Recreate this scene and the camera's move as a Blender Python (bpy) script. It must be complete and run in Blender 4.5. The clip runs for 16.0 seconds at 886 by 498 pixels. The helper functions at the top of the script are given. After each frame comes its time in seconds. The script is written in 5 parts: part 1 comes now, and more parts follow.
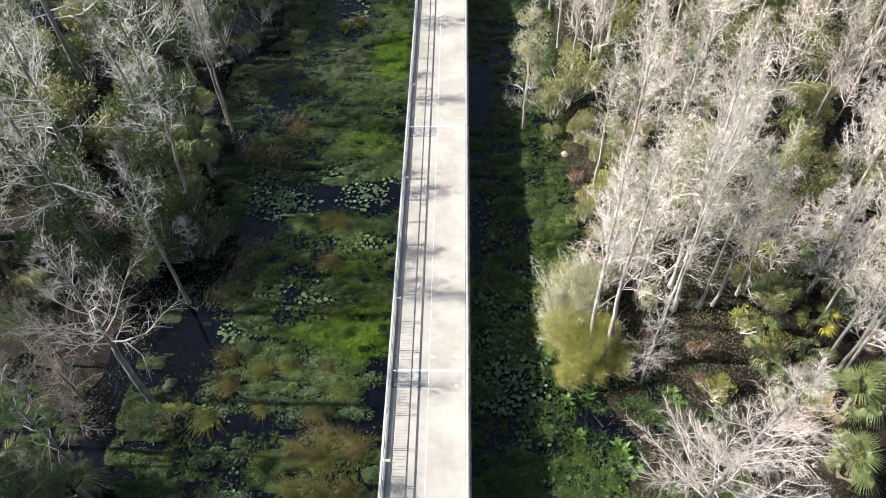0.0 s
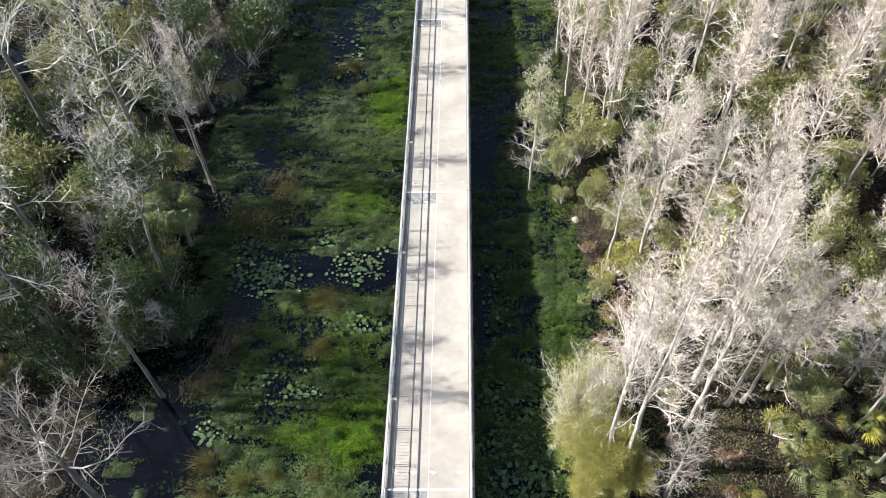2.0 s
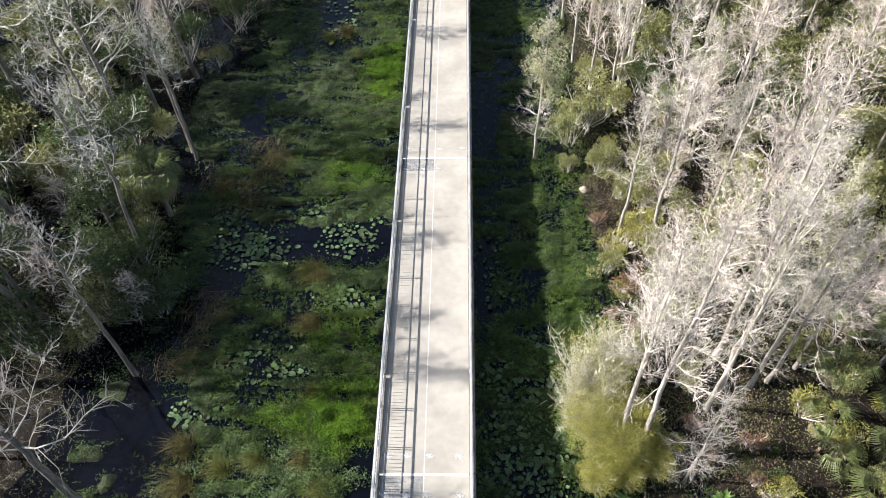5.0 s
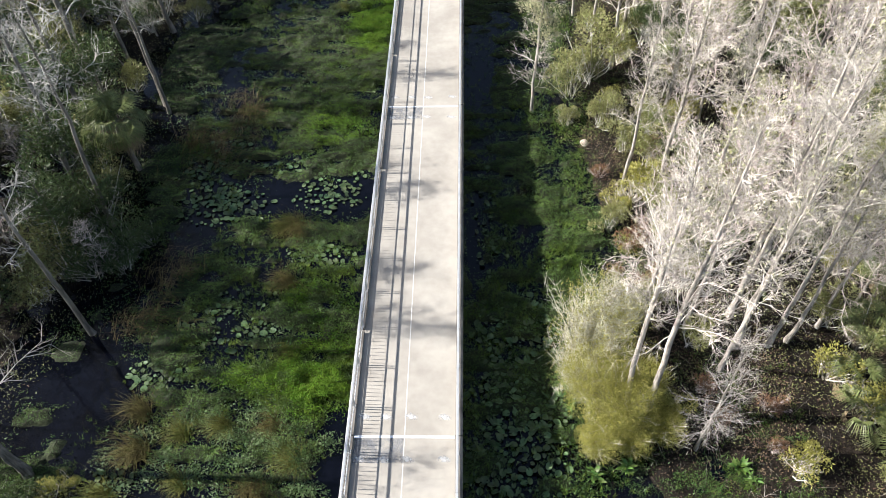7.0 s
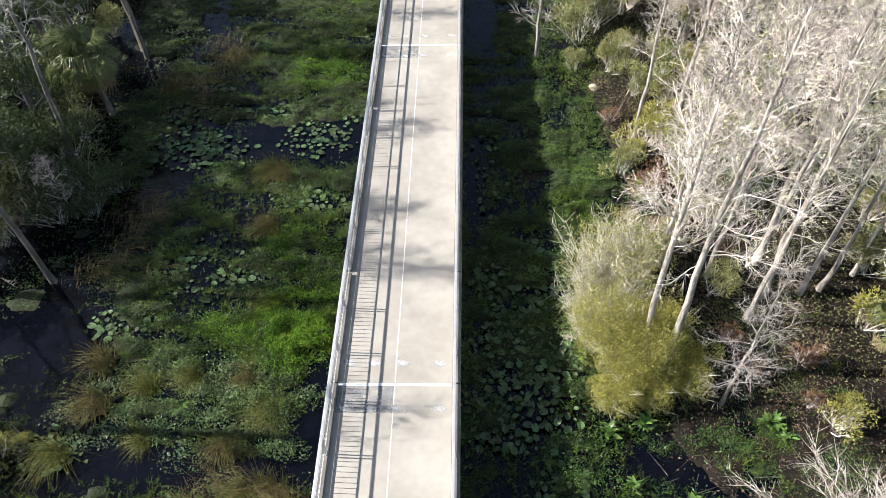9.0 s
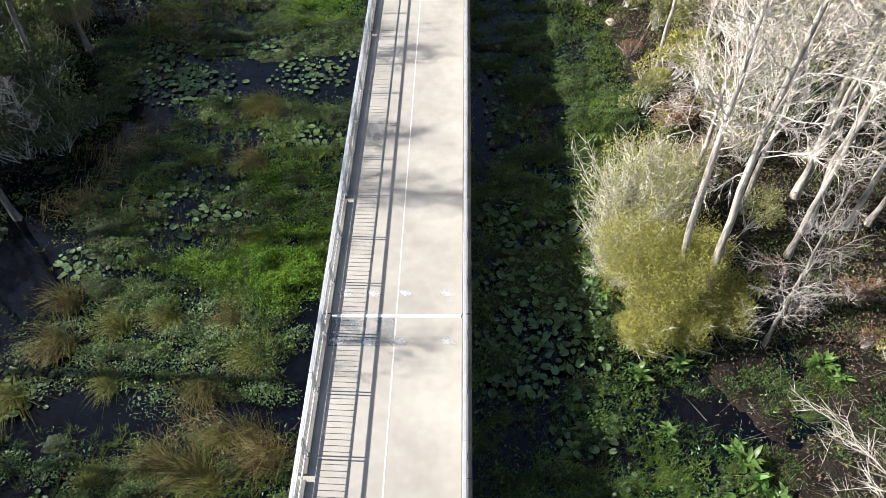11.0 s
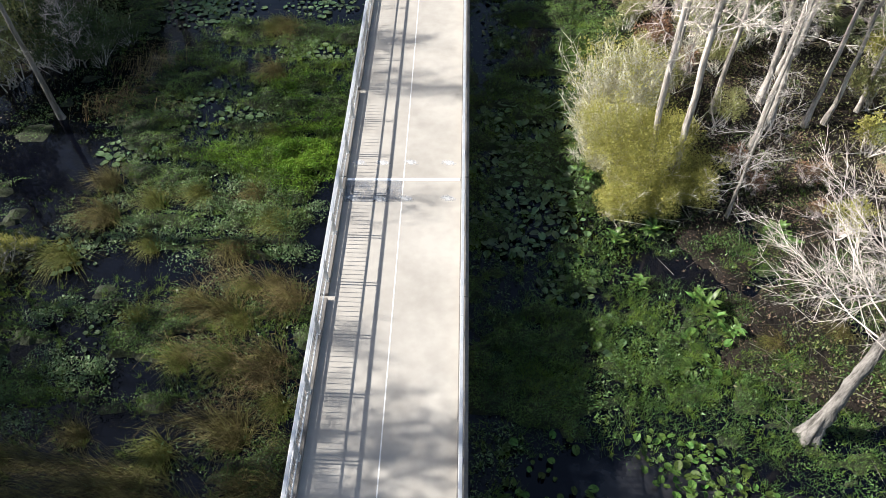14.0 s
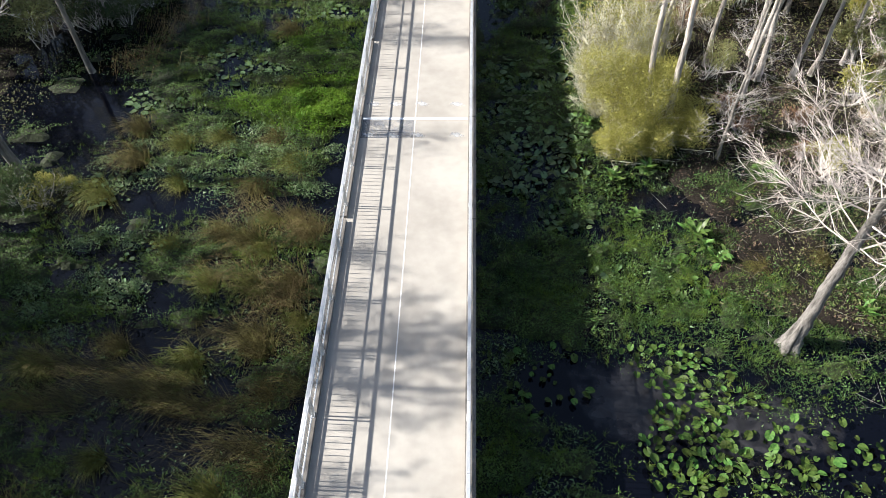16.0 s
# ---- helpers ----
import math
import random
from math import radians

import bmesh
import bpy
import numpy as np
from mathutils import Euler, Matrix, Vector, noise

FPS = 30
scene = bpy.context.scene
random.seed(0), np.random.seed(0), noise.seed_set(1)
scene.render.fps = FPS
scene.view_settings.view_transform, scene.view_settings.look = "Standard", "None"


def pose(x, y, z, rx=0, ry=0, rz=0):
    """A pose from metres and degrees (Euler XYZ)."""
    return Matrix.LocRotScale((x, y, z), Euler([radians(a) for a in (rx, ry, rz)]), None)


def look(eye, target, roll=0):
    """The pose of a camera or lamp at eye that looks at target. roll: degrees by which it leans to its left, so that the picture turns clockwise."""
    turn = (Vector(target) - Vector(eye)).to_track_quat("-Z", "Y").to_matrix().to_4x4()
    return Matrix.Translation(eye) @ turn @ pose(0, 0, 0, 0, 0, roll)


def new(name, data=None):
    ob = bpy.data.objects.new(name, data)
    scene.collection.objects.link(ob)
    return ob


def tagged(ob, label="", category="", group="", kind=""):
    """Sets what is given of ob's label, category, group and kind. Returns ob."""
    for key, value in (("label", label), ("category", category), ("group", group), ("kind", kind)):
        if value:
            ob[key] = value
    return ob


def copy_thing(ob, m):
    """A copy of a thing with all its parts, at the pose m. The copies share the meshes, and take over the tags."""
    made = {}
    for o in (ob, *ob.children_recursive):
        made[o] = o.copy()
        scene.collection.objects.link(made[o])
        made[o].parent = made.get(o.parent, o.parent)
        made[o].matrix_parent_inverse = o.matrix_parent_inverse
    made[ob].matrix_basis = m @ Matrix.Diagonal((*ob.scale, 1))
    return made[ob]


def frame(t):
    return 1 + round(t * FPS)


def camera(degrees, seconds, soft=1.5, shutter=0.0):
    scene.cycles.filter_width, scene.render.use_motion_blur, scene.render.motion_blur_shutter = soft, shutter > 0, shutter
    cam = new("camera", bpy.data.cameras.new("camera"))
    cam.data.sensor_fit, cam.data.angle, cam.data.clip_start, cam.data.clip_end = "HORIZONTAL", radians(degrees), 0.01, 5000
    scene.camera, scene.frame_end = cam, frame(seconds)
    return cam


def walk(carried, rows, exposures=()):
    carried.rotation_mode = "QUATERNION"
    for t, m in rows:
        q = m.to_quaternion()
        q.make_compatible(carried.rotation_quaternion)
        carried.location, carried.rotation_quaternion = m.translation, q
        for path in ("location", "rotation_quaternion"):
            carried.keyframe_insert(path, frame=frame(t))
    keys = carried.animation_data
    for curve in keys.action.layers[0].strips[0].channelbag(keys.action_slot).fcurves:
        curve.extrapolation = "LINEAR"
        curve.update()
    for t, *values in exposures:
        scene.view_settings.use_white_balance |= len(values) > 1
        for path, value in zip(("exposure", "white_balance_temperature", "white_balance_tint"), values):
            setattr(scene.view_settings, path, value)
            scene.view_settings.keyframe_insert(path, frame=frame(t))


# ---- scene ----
cam = camera(62.5, 16.0, soft=0.75)
PATH = [
    (0, (0.406, -0.059, 34.788), (0.337, 1.216, 33.248), -2.7),
    (0.5, (0.289, 1.346, 34.764), (0.223, 2.62, 33.223), -2.7),
    (1, (0.309, 3.191, 34.631), (0.241, 4.466, 33.092), -2.8),
    (1.5, (0.289, 5.196, 34.652), (0.22, 6.47, 33.112), -2.9),
    (2, (0.222, 6.121, 34.641), (0.156, 7.396, 33.102), -2.7),
    (2.5, (0.054, 6.364, 34.705), (-0.005, 7.639, 33.165), -2.4),
    (3, (0.047, 6.484, 34.654), (-0.011, 7.757, 33.112), -2.3),
    (3.5, (-0.027, 6.47, 33.874), (-0.081, 7.746, 32.335), -2.1),
    (4, (-0.026, 6.625, 33.046), (-0.082, 7.895, 31.503), -2.2),
    (6.5, (0.554, 7.034, 28.122), (0.488, 8.311, 26.584), -2.4),
    (7, (0.672, 7.047, 27.155), (0.606, 8.326, 25.618), -2.4),
    (7.5, (0.744, 7.103, 26.143), (0.678, 8.383, 24.608), -2.3),
    (8, (0.781, 7.046, 25.108), (0.714, 8.331, 23.576), -2.3),
    (8.5, (0.745, 7.003, 24.15), (0.68, 8.289, 22.621), -2.2),
    (9, (0.703, 7.004, 23.21), (0.637, 8.29, 21.679), -2.2),
    (9.2, (0.607, 7.057, 22.932), (0.544, 8.34, 21.399), -2.4),
    (11.3, (0.316, 6.884, 19.042), (0.252, 8.177, 17.517), -2.0),
    (11.5, (0.295, 6.953, 18.954), (0.23, 8.24, 17.424), -2.0),
    (12, (0.307, 6.937, 18.96), (0.241, 8.224, 17.431), -2.0),
    (12.5, (0.317, 6.425, 19.021), (0.252, 7.711, 17.491), -1.9),
    (13, (0.283, 5.237, 19.055), (0.223, 6.527, 17.529), -1.6),
    (13.5, (0.355, 3.706, 19.117), (0.293, 4.992, 17.587), -1.7),
    (14, (0.386, 1.846, 19.084), (0.326, 3.134, 17.554), -1.6),
    (14.5, (0.337, 0.949, 19.111), (0.275, 2.231, 17.577), -1.7),
    (15, (0.346, 0.653, 19.127), (0.279, 1.934, 17.593), -1.8),
    (15.5, (0.287, -0.02, 19.079), (0.221, 1.264, 17.547), -1.8),
    (16, (0.282, -0.961, 19.102), (0.212, 0.317, 17.566), -1.9),
]
walk(cam, [(t, look(eye, target, roll)) for t, eye, target, roll in PATH], exposures=((0.0, 1.28), (4.0, 1.25), (8.0, 1.15), (13.0, 1.14), (16.0, 1.23)))

# ---- light ----
world = bpy.data.worlds.new("sky")
scene.world = world
world.use_nodes = True
wn = world.node_tree.nodes
sky = wn.new("ShaderNodeTexSky")
sky.sky_type = "NISHITA"
sky.sun_disc = False
sky.ozone_density, sky.dust_density = 1.1, 1.6
SUN_UP, SUN_AZ = 33.7, 1.5          # degrees above the horizon; turn of the shadows from the world's +x
sky.sun_elevation = radians(SUN_UP)
sky.sun_rotation = radians(270 + SUN_AZ)
world.node_tree.links.new(sky.outputs[0], wn["Background"].inputs[0])
wn["Background"].inputs[1].default_value = 0.075
sun = new("sun", bpy.data.lights.new("sun", "SUN"))
sun.data.energy, sun.data.angle, sun.data.color = 5.0, radians(0.53), (1.0, 0.965, 0.92)
up = radians(SUN_UP)
sun.matrix_world = look((-60 * math.cos(up), 1.6, 60 * math.sin(up)), (0, 0, 0))

# ---- helpers of the scene ----
rng = np.random.default_rng(7)


def mesh_np(name, V, F, material, smooth=False):
    """A mesh from arrays of corners and of triangles or quads."""
    V, F = np.asarray(V, dtype=np.float32).reshape(-1, 3), np.asarray(F, dtype=np.int32)
    k = F.shape[1]
    me = bpy.data.meshes.new(name)
    me.vertices.add(len(V))
    me.vertices.foreach_set("co", V.ravel())
    me.loops.add(F.size)
    me.loops.foreach_set("vertex_index", F.ravel())
    me.polygons.add(len(F))
    me.polygons.foreach_set("loop_start", np.arange(0, F.size, k, dtype=np.int32))
    me.polygons.foreach_set("loop_total", np.full(len(F), k, dtype=np.int32))
    me.polygons.foreach_set("use_smooth", np.full(len(F), smooth, dtype=bool))
    me.update(calc_edges=True)
    me.materials.append(material)
    return me


def bm_mesh(name, bm, material):
    me = bpy.data.meshes.new(name)
    bm.to_mesh(me)
    bm.free()
    me.materials.append(material)
    return me


def child(name, me, parent, place=(0, 0, 0), label=""):
    ob = new(name, me)
    ob.parent = parent
    ob.location = place
    return tagged(ob, label)


def thing(name, label, category, group="", kind="", place=(0, 0, 0)):
    ob = new(name)
    ob.empty_display_size = 0.2
    ob.location = place
    return tagged(ob, label, category, group, kind)


def box(bm, x0, x1, y0, y1, z0, z1, bevel=0.0):
    got = bmesh.ops.create_cube(bm, size=1.0)
    bmesh.ops.scale(bm, vec=(x1 - x0, y1 - y0, z1 - z0), verts=got["verts"])
    bmesh.ops.translate(bm, vec=((x0 + x1) / 2, (y0 + y1) / 2, (z0 + z1) / 2), verts=got["verts"])
    if bevel:
        edges = list({e for v in got["verts"] for e in v.link_edges})
        bmesh.ops.bevel(bm, geom=edges, offset=bevel, segments=2, affect="EDGES", profile=0.5)


def lattice(ix, iy, seed):
    h = np.sin(ix * 127.1 + iy * 311.7 + seed * 74.7) * 43758.5453
    return h - np.floor(h)


def vnoise(x, y, scale, seed=0, octaves=3):
    """Smooth noise from 0 to 1 over the plan; scale is the size of its patches in metres."""
    total, norm = np.zeros_like(x, dtype=float), 0.0
    for o in range(octaves):
        f, a = 2.0 ** o / scale, 0.5 ** o
        u, v = x * f, y * f
        iu, iv = np.floor(u), np.floor(v)
        fu, fv = u - iu, v - iv
        su, sv = fu * fu * (3 - 2 * fu), fv * fv * (3 - 2 * fv)
        n = (lattice(iu, iv, seed + o) * (1 - su) + lattice(iu + 1, iv, seed + o) * su) * (1 - sv) \
            + (lattice(iu, iv + 1, seed + o) * (1 - su) + lattice(iu + 1, iv + 1, seed + o) * su) * sv
        total, norm = total + a * n, norm + a
    return total / norm


def bump2(x, y, cx, cy, rx, ry):
    return np.exp(-((x - cx) / rx) ** 2 - ((y - cy) / ry) ** 2)


def smooth01(v):
    v = np.clip(v, 0, 1)
    return v * v * (3 - 2 * v)


# ---- materials ----
def material(name, dark, light, size, rough=0.8, fine=8.0, bump=0.3, metal=0.0, through_light=0.0, spread=0.0, spec=0.5, per="island", depth=0.02, stretch=1.0):
    """Two colours mixed by noise of that size (m), with finer noise over it; spread varies pieces at random."""
    m = bpy.data.materials.new(name)
    m.use_nodes = True
    nt = m.node_tree
    nodes, link = nt.nodes, nt.links.new
    bsdf = nodes["Principled BSDF"]
    co = nodes.new("ShaderNodeTexCoord")
    big, small = nodes.new("ShaderNodeTexNoise"), nodes.new("ShaderNodeTexNoise")
    big.inputs["Scale"].default_value, big.inputs["Detail"].default_value = 1.0 / size, 5.0
    small.inputs["Scale"].default_value, small.inputs["Detail"].default_value = fine / size, 6.0
    mp = nodes.new("ShaderNodeMapping")
    mp.inputs["Scale"].default_value = (1, 1, stretch)
    link(co.outputs["Object"], mp.inputs["Vector"])
    link(mp.outputs[0], big.inputs["Vector"])
    link(mp.outputs[0], small.inputs["Vector"])
    add = nodes.new("ShaderNodeMath")
    add.operation = "MULTIPLY_ADD"
    link(small.outputs[0], add.inputs[0])
    add.inputs[1].default_value = 0.45
    link(big.outputs[0], add.inputs[2])
    ramp = nodes.new("ShaderNodeValToRGB")
    ramp.color_ramp.elements[0].position, ramp.color_ramp.elements[1].position = 0.52, 0.95
    ramp.color_ramp.elements[0].color, ramp.color_ramp.elements[1].color = (*dark, 1), (*light, 1)
    link(add.outputs[0], ramp.inputs[0])
    colour = ramp.outputs[0]
    if spread:
        hsv = nodes.new("ShaderNodeHueSaturation")
        if per == "island":
            rnd = nodes.new("ShaderNodeNewGeometry").outputs["Random Per Island"]
        else:
            rnd = nodes.new("ShaderNodeObjectInfo").outputs["Random"]
        vary = nodes.new("ShaderNodeMapRange")
        vary.inputs["To Min"].default_value, vary.inputs["To Max"].default_value = 1 - spread, 1 + spread
        link(rnd, vary.inputs["Value"])
        hue = nodes.new("ShaderNodeMapRange")
        hue.inputs["To Min"].default_value, hue.inputs["To Max"].default_value = 0.5 - 0.06 * spread, 0.5 + 0.06 * spread
        link(rnd, hue.inputs["Value"])
        link(vary.outputs[0], hsv.inputs["Value"])
        link(hue.outputs[0], hsv.inputs["Hue"])
        link(colour, hsv.inputs["Color"])
        colour = hsv.outputs[0]
    link(colour, bsdf.inputs["Base Color"])
    bsdf.inputs["Roughness"].default_value, bsdf.inputs["Metallic"].default_value = rough, metal
    bsdf.inputs["Specular IOR Level"].default_value = spec
    if bump:
        b = nodes.new("ShaderNodeBump")
        b.inputs["Strength"].default_value, b.inputs["Distance"].default_value = bump, depth
        link(small.outputs[0], b.inputs["Height"])
        link(b.outputs[0], bsdf.inputs["Normal"])
    if through_light:
        tr, mix = nodes.new("ShaderNodeBsdfTranslucent"), nodes.new("ShaderNodeMixShader")
        mix.inputs[0].default_value = through_light
        link(colour, tr.inputs[0])
        link(bsdf.outputs[0], mix.inputs[1])
        link(tr.outputs[0], mix.inputs[2])
        link(mix.outputs[0], nodes["Material Output"].inputs[0])
    return m


CONCRETE = material("deck_concrete", (0.305, 0.28, 0.244), (0.418, 0.388, 0.342), 1.8, rough=0.85, fine=5, bump=0.15, depth=0.006)
# darker than the deck: shade on the kerb's inner faces is put into KERB
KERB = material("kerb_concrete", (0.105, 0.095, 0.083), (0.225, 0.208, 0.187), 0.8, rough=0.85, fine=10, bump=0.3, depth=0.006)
STAINED = material("weathered_concrete", (0.12, 0.115, 0.10), (0.30, 0.29, 0.26), 0.9, rough=0.9, fine=6)
ALU = material("weathered_aluminium", (0.55, 0.56, 0.56), (0.75, 0.75, 0.74), 0.4, rough=0.42, fine=12, bump=0.08, metal=0.55)
STEEL = material("joint_steel", (0.74, 0.77, 0.80), (0.86, 0.88, 0.90), 0.3, rough=0.6, bump=0.1, metal=0.1)
SEAL = material("white_joint_seal", (0.62, 0.61, 0.58), (0.80, 0.79, 0.76), 0.3, rough=0.7)
MUD = material("swamp_floor", (0.005, 0.004, 0.003), (0.026, 0.0195, 0.0145), 0.8, rough=0.9, spec=0.2, fine=9, bump=0.9, depth=0.08)
BARK_PALE = material("pale_grey_bark", (0.125, 0.11, 0.094), (0.62, 0.565, 0.505), 0.16, rough=0.9, fine=4, bump=0.9, stretch=0.14)
BARK_DARK = material("rough_dark_grey_bark", (0.05, 0.044, 0.038), (0.31, 0.288, 0.262), 0.13, rough=0.95, fine=5, bump=1.0, depth=0.05, stretch=0.16)
BARK_GREY = material("grey_bark", (0.085, 0.075, 0.062), (0.30, 0.275, 0.24), 0.22, rough=0.9, fine=4, bump=0.9, stretch=0.14)
TWIG_PALE = material("pale_bare_twigs", (0.50, 0.445, 0.41), (0.92, 0.84, 0.785), 0.9, rough=0.85, bump=0, spread=0.42)
TWIG_CYPRESS = material("greyish_cypress_twigs", (0.40, 0.365, 0.33), (0.78, 0.71, 0.65), 0.9, rough=0.85, bump=0, spread=0.42)
TWIG_BEIGE = material("beige_dead_twigs", (0.42, 0.37, 0.34), (0.80, 0.72, 0.66), 0.9, rough=0.85, bump=0, spread=0.3)
TWIG_DEAD = material("dull_grey_dead_twigs", (0.32, 0.29, 0.265), (0.54, 0.50, 0.46), 0.9, rough=0.85, bump=0, spread=0.3)
TWIG_BROWN = material("grey_brown_dead_twigs", (0.15, 0.13, 0.112), (0.34, 0.30, 0.26), 0.9, rough=0.85, bump=0, spread=0.3)
TWIG_PINK = material("pinkish_bare_twigs", (0.48, 0.405, 0.38), (0.86, 0.75, 0.705), 0.9, rough=0.85, bump=0, spread=0.42)
TWIG_HAZE = material("whitish_shoots", (0.43, 0.405, 0.325), (0.74, 0.705, 0.58), 0.9, rough=0.85, bump=0, spread=0.2)
TWIG_GREY = material("lichen_grey_twigs", (0.40, 0.385, 0.355), (0.80, 0.77, 0.72), 0.9, rough=0.85, bump=0, spread=0.25)
LEAF_DARK = material("dark_evergreen_leaves", (0.036, 0.064, 0.019), (0.115, 0.152, 0.053), 0.7, rough=0.5, bump=0, through_light=0.3, spread=0.45)
NEEDLE = material("soft_pine_needles", (0.06, 0.115, 0.028), (0.18, 0.27, 0.085), 0.7, rough=0.5, bump=0, through_light=0.3, spread=0.3)
UNDER = material("undergrowth_leaves", (0.075, 0.092, 0.03), (0.25, 0.25, 0.105), 0.7, rough=0.55, spec=0.3, bump=0, through_light=0.3, spread=0.4)
LEAF_OLIVE = material("olive_leaves", (0.145, 0.16, 0.052), (0.375, 0.365, 0.155), 0.7, rough=0.55, bump=0, through_light=0.3, spread=0.4)
LEAF_WILLOW = material("yellow_green_leaves", (0.19, 0.187, 0.036), (0.50, 0.475, 0.15), 0.4, rough=0.6, spec=0.3, bump=0, through_light=0.35, spread=0.22)
LEAF_HAZE = material("pale_green_new_leaves", (0.29, 0.285, 0.17), (0.57, 0.55, 0.36), 0.8, rough=0.6, bump=0, through_light=0.3, spread=0.35)
LEAF_RUST = material("rusty_brown_leaves", (0.13, 0.065, 0.035), (0.30, 0.17, 0.10), 0.6, rough=0.7, bump=0, through_light=0.25, spread=0.4)
MAT_GREEN = material("floating_plants", (0.025, 0.058, 0.014), (0.135, 0.212, 0.048), 1.3, rough=0.55, spec=0.3, bump=0, through_light=0.25, spread=0.3)
MAT_PALE = material("pale_marsh_herbs", (0.065, 0.125, 0.038), (0.17, 0.24, 0.092), 0.9, rough=0.5, bump=0, through_light=0.25, spread=0.4)
GRASS = material("bright_marsh_grass", (0.038, 0.082, 0.009), (0.155, 0.225, 0.030), 1.4, rough=0.6, spec=0.2, bump=0, through_light=0.3, spread=0.3)
BROAD_GREEN = material("broad_green_leaves", (0.045, 0.105, 0.02), (0.14, 0.23, 0.05), 0.3, rough=0.45, bump=0, through_light=0.25, spread=0.35, per="object")
SHORT = material("short_meadow_grass", (0.024, 0.058, 0.013), (0.108, 0.18, 0.046), 0.7, rough=0.6, spec=0.2, bump=0, through_light=0.3, spread=0.45)
HERB_BROAD = material("broad_marsh_herbs", (0.024, 0.06, 0.014), (0.115, 0.185, 0.05), 0.8, rough=0.55, spec=0.25, bump=0, through_light=0.25, spread=0.32)
LUSH = material("lush_green_carpet", (0.065, 0.14, 0.010), (0.175, 0.30, 0.028), 1.0, rough=0.6, spec=0.2, bump=0, through_light=0.3, spread=0.35)
SEDGE_GREEN = material("green_sedge", (0.05, 0.064, 0.011), (0.20, 0.195, 0.048), 0.6, rough=0.65, spec=0.15, bump=0, through_light=0.25, spread=0.4)
SEDGE = material("dry_sedge", (0.042, 0.037, 0.012), (0.20, 0.168, 0.06), 0.6, rough=0.7, spec=0.15, bump=0, through_light=0.25, spread=0.45)
REED = material("straw_reeds", (0.07, 0.052, 0.02), (0.26, 0.20, 0.09), 0.6, rough=0.7, spec=0.15, bump=0, through_light=0.2, spread=0.45)
PAD = material("water_lily_pad", (0.024, 0.06, 0.012), (0.10, 0.16, 0.036), 0.25, rough=0.5, spec=0.15, bump=0.15, through_light=0.15, spread=0.5, per="object")
PADS_FAR = material("water_lily_pads", (0.048, 0.092, 0.035), (0.15, 0.212, 0.09), 0.25, rough=0.5, spec=0.45, bump=0, through_light=0.12, spread=0.4)
PALM_GREEN = material("palm_fronds", (0.075, 0.105, 0.032), (0.215, 0.245, 0.092), 0.5, rough=0.4, bump=0, through_light=0.25, spread=0.25)
PALM_DRY = material("dead_palm_fronds", (0.16, 0.12, 0.07), (0.32, 0.25, 0.16), 0.5, rough=0.8, bump=0, through_light=0.15, spread=0.3)
PALM_YELLOW = material("yellowed_palm_frond", (0.40, 0.36, 0.04), (0.62, 0.56, 0.10), 0.5, rough=0.5, bump=0, through_light=0.25, spread=0.2)
MAT_DARK = material("near_black_plant_mat", (0.006, 0.008, 0.003), (0.035, 0.048, 0.014), 0.4, rough=0.9, fine=7, bump=1.0, depth=0.06)
LITTER = material("fallen_leaves", (0.065, 0.040, 0.026), (0.19, 0.128, 0.086), 0.5, rough=0.85, bump=0, spread=0.5)
PALE_ROCK = material("pale_rock", (0.45, 0.36, 0.29), (0.72, 0.62, 0.54), 0.3, rough=0.9, bump=0.6)


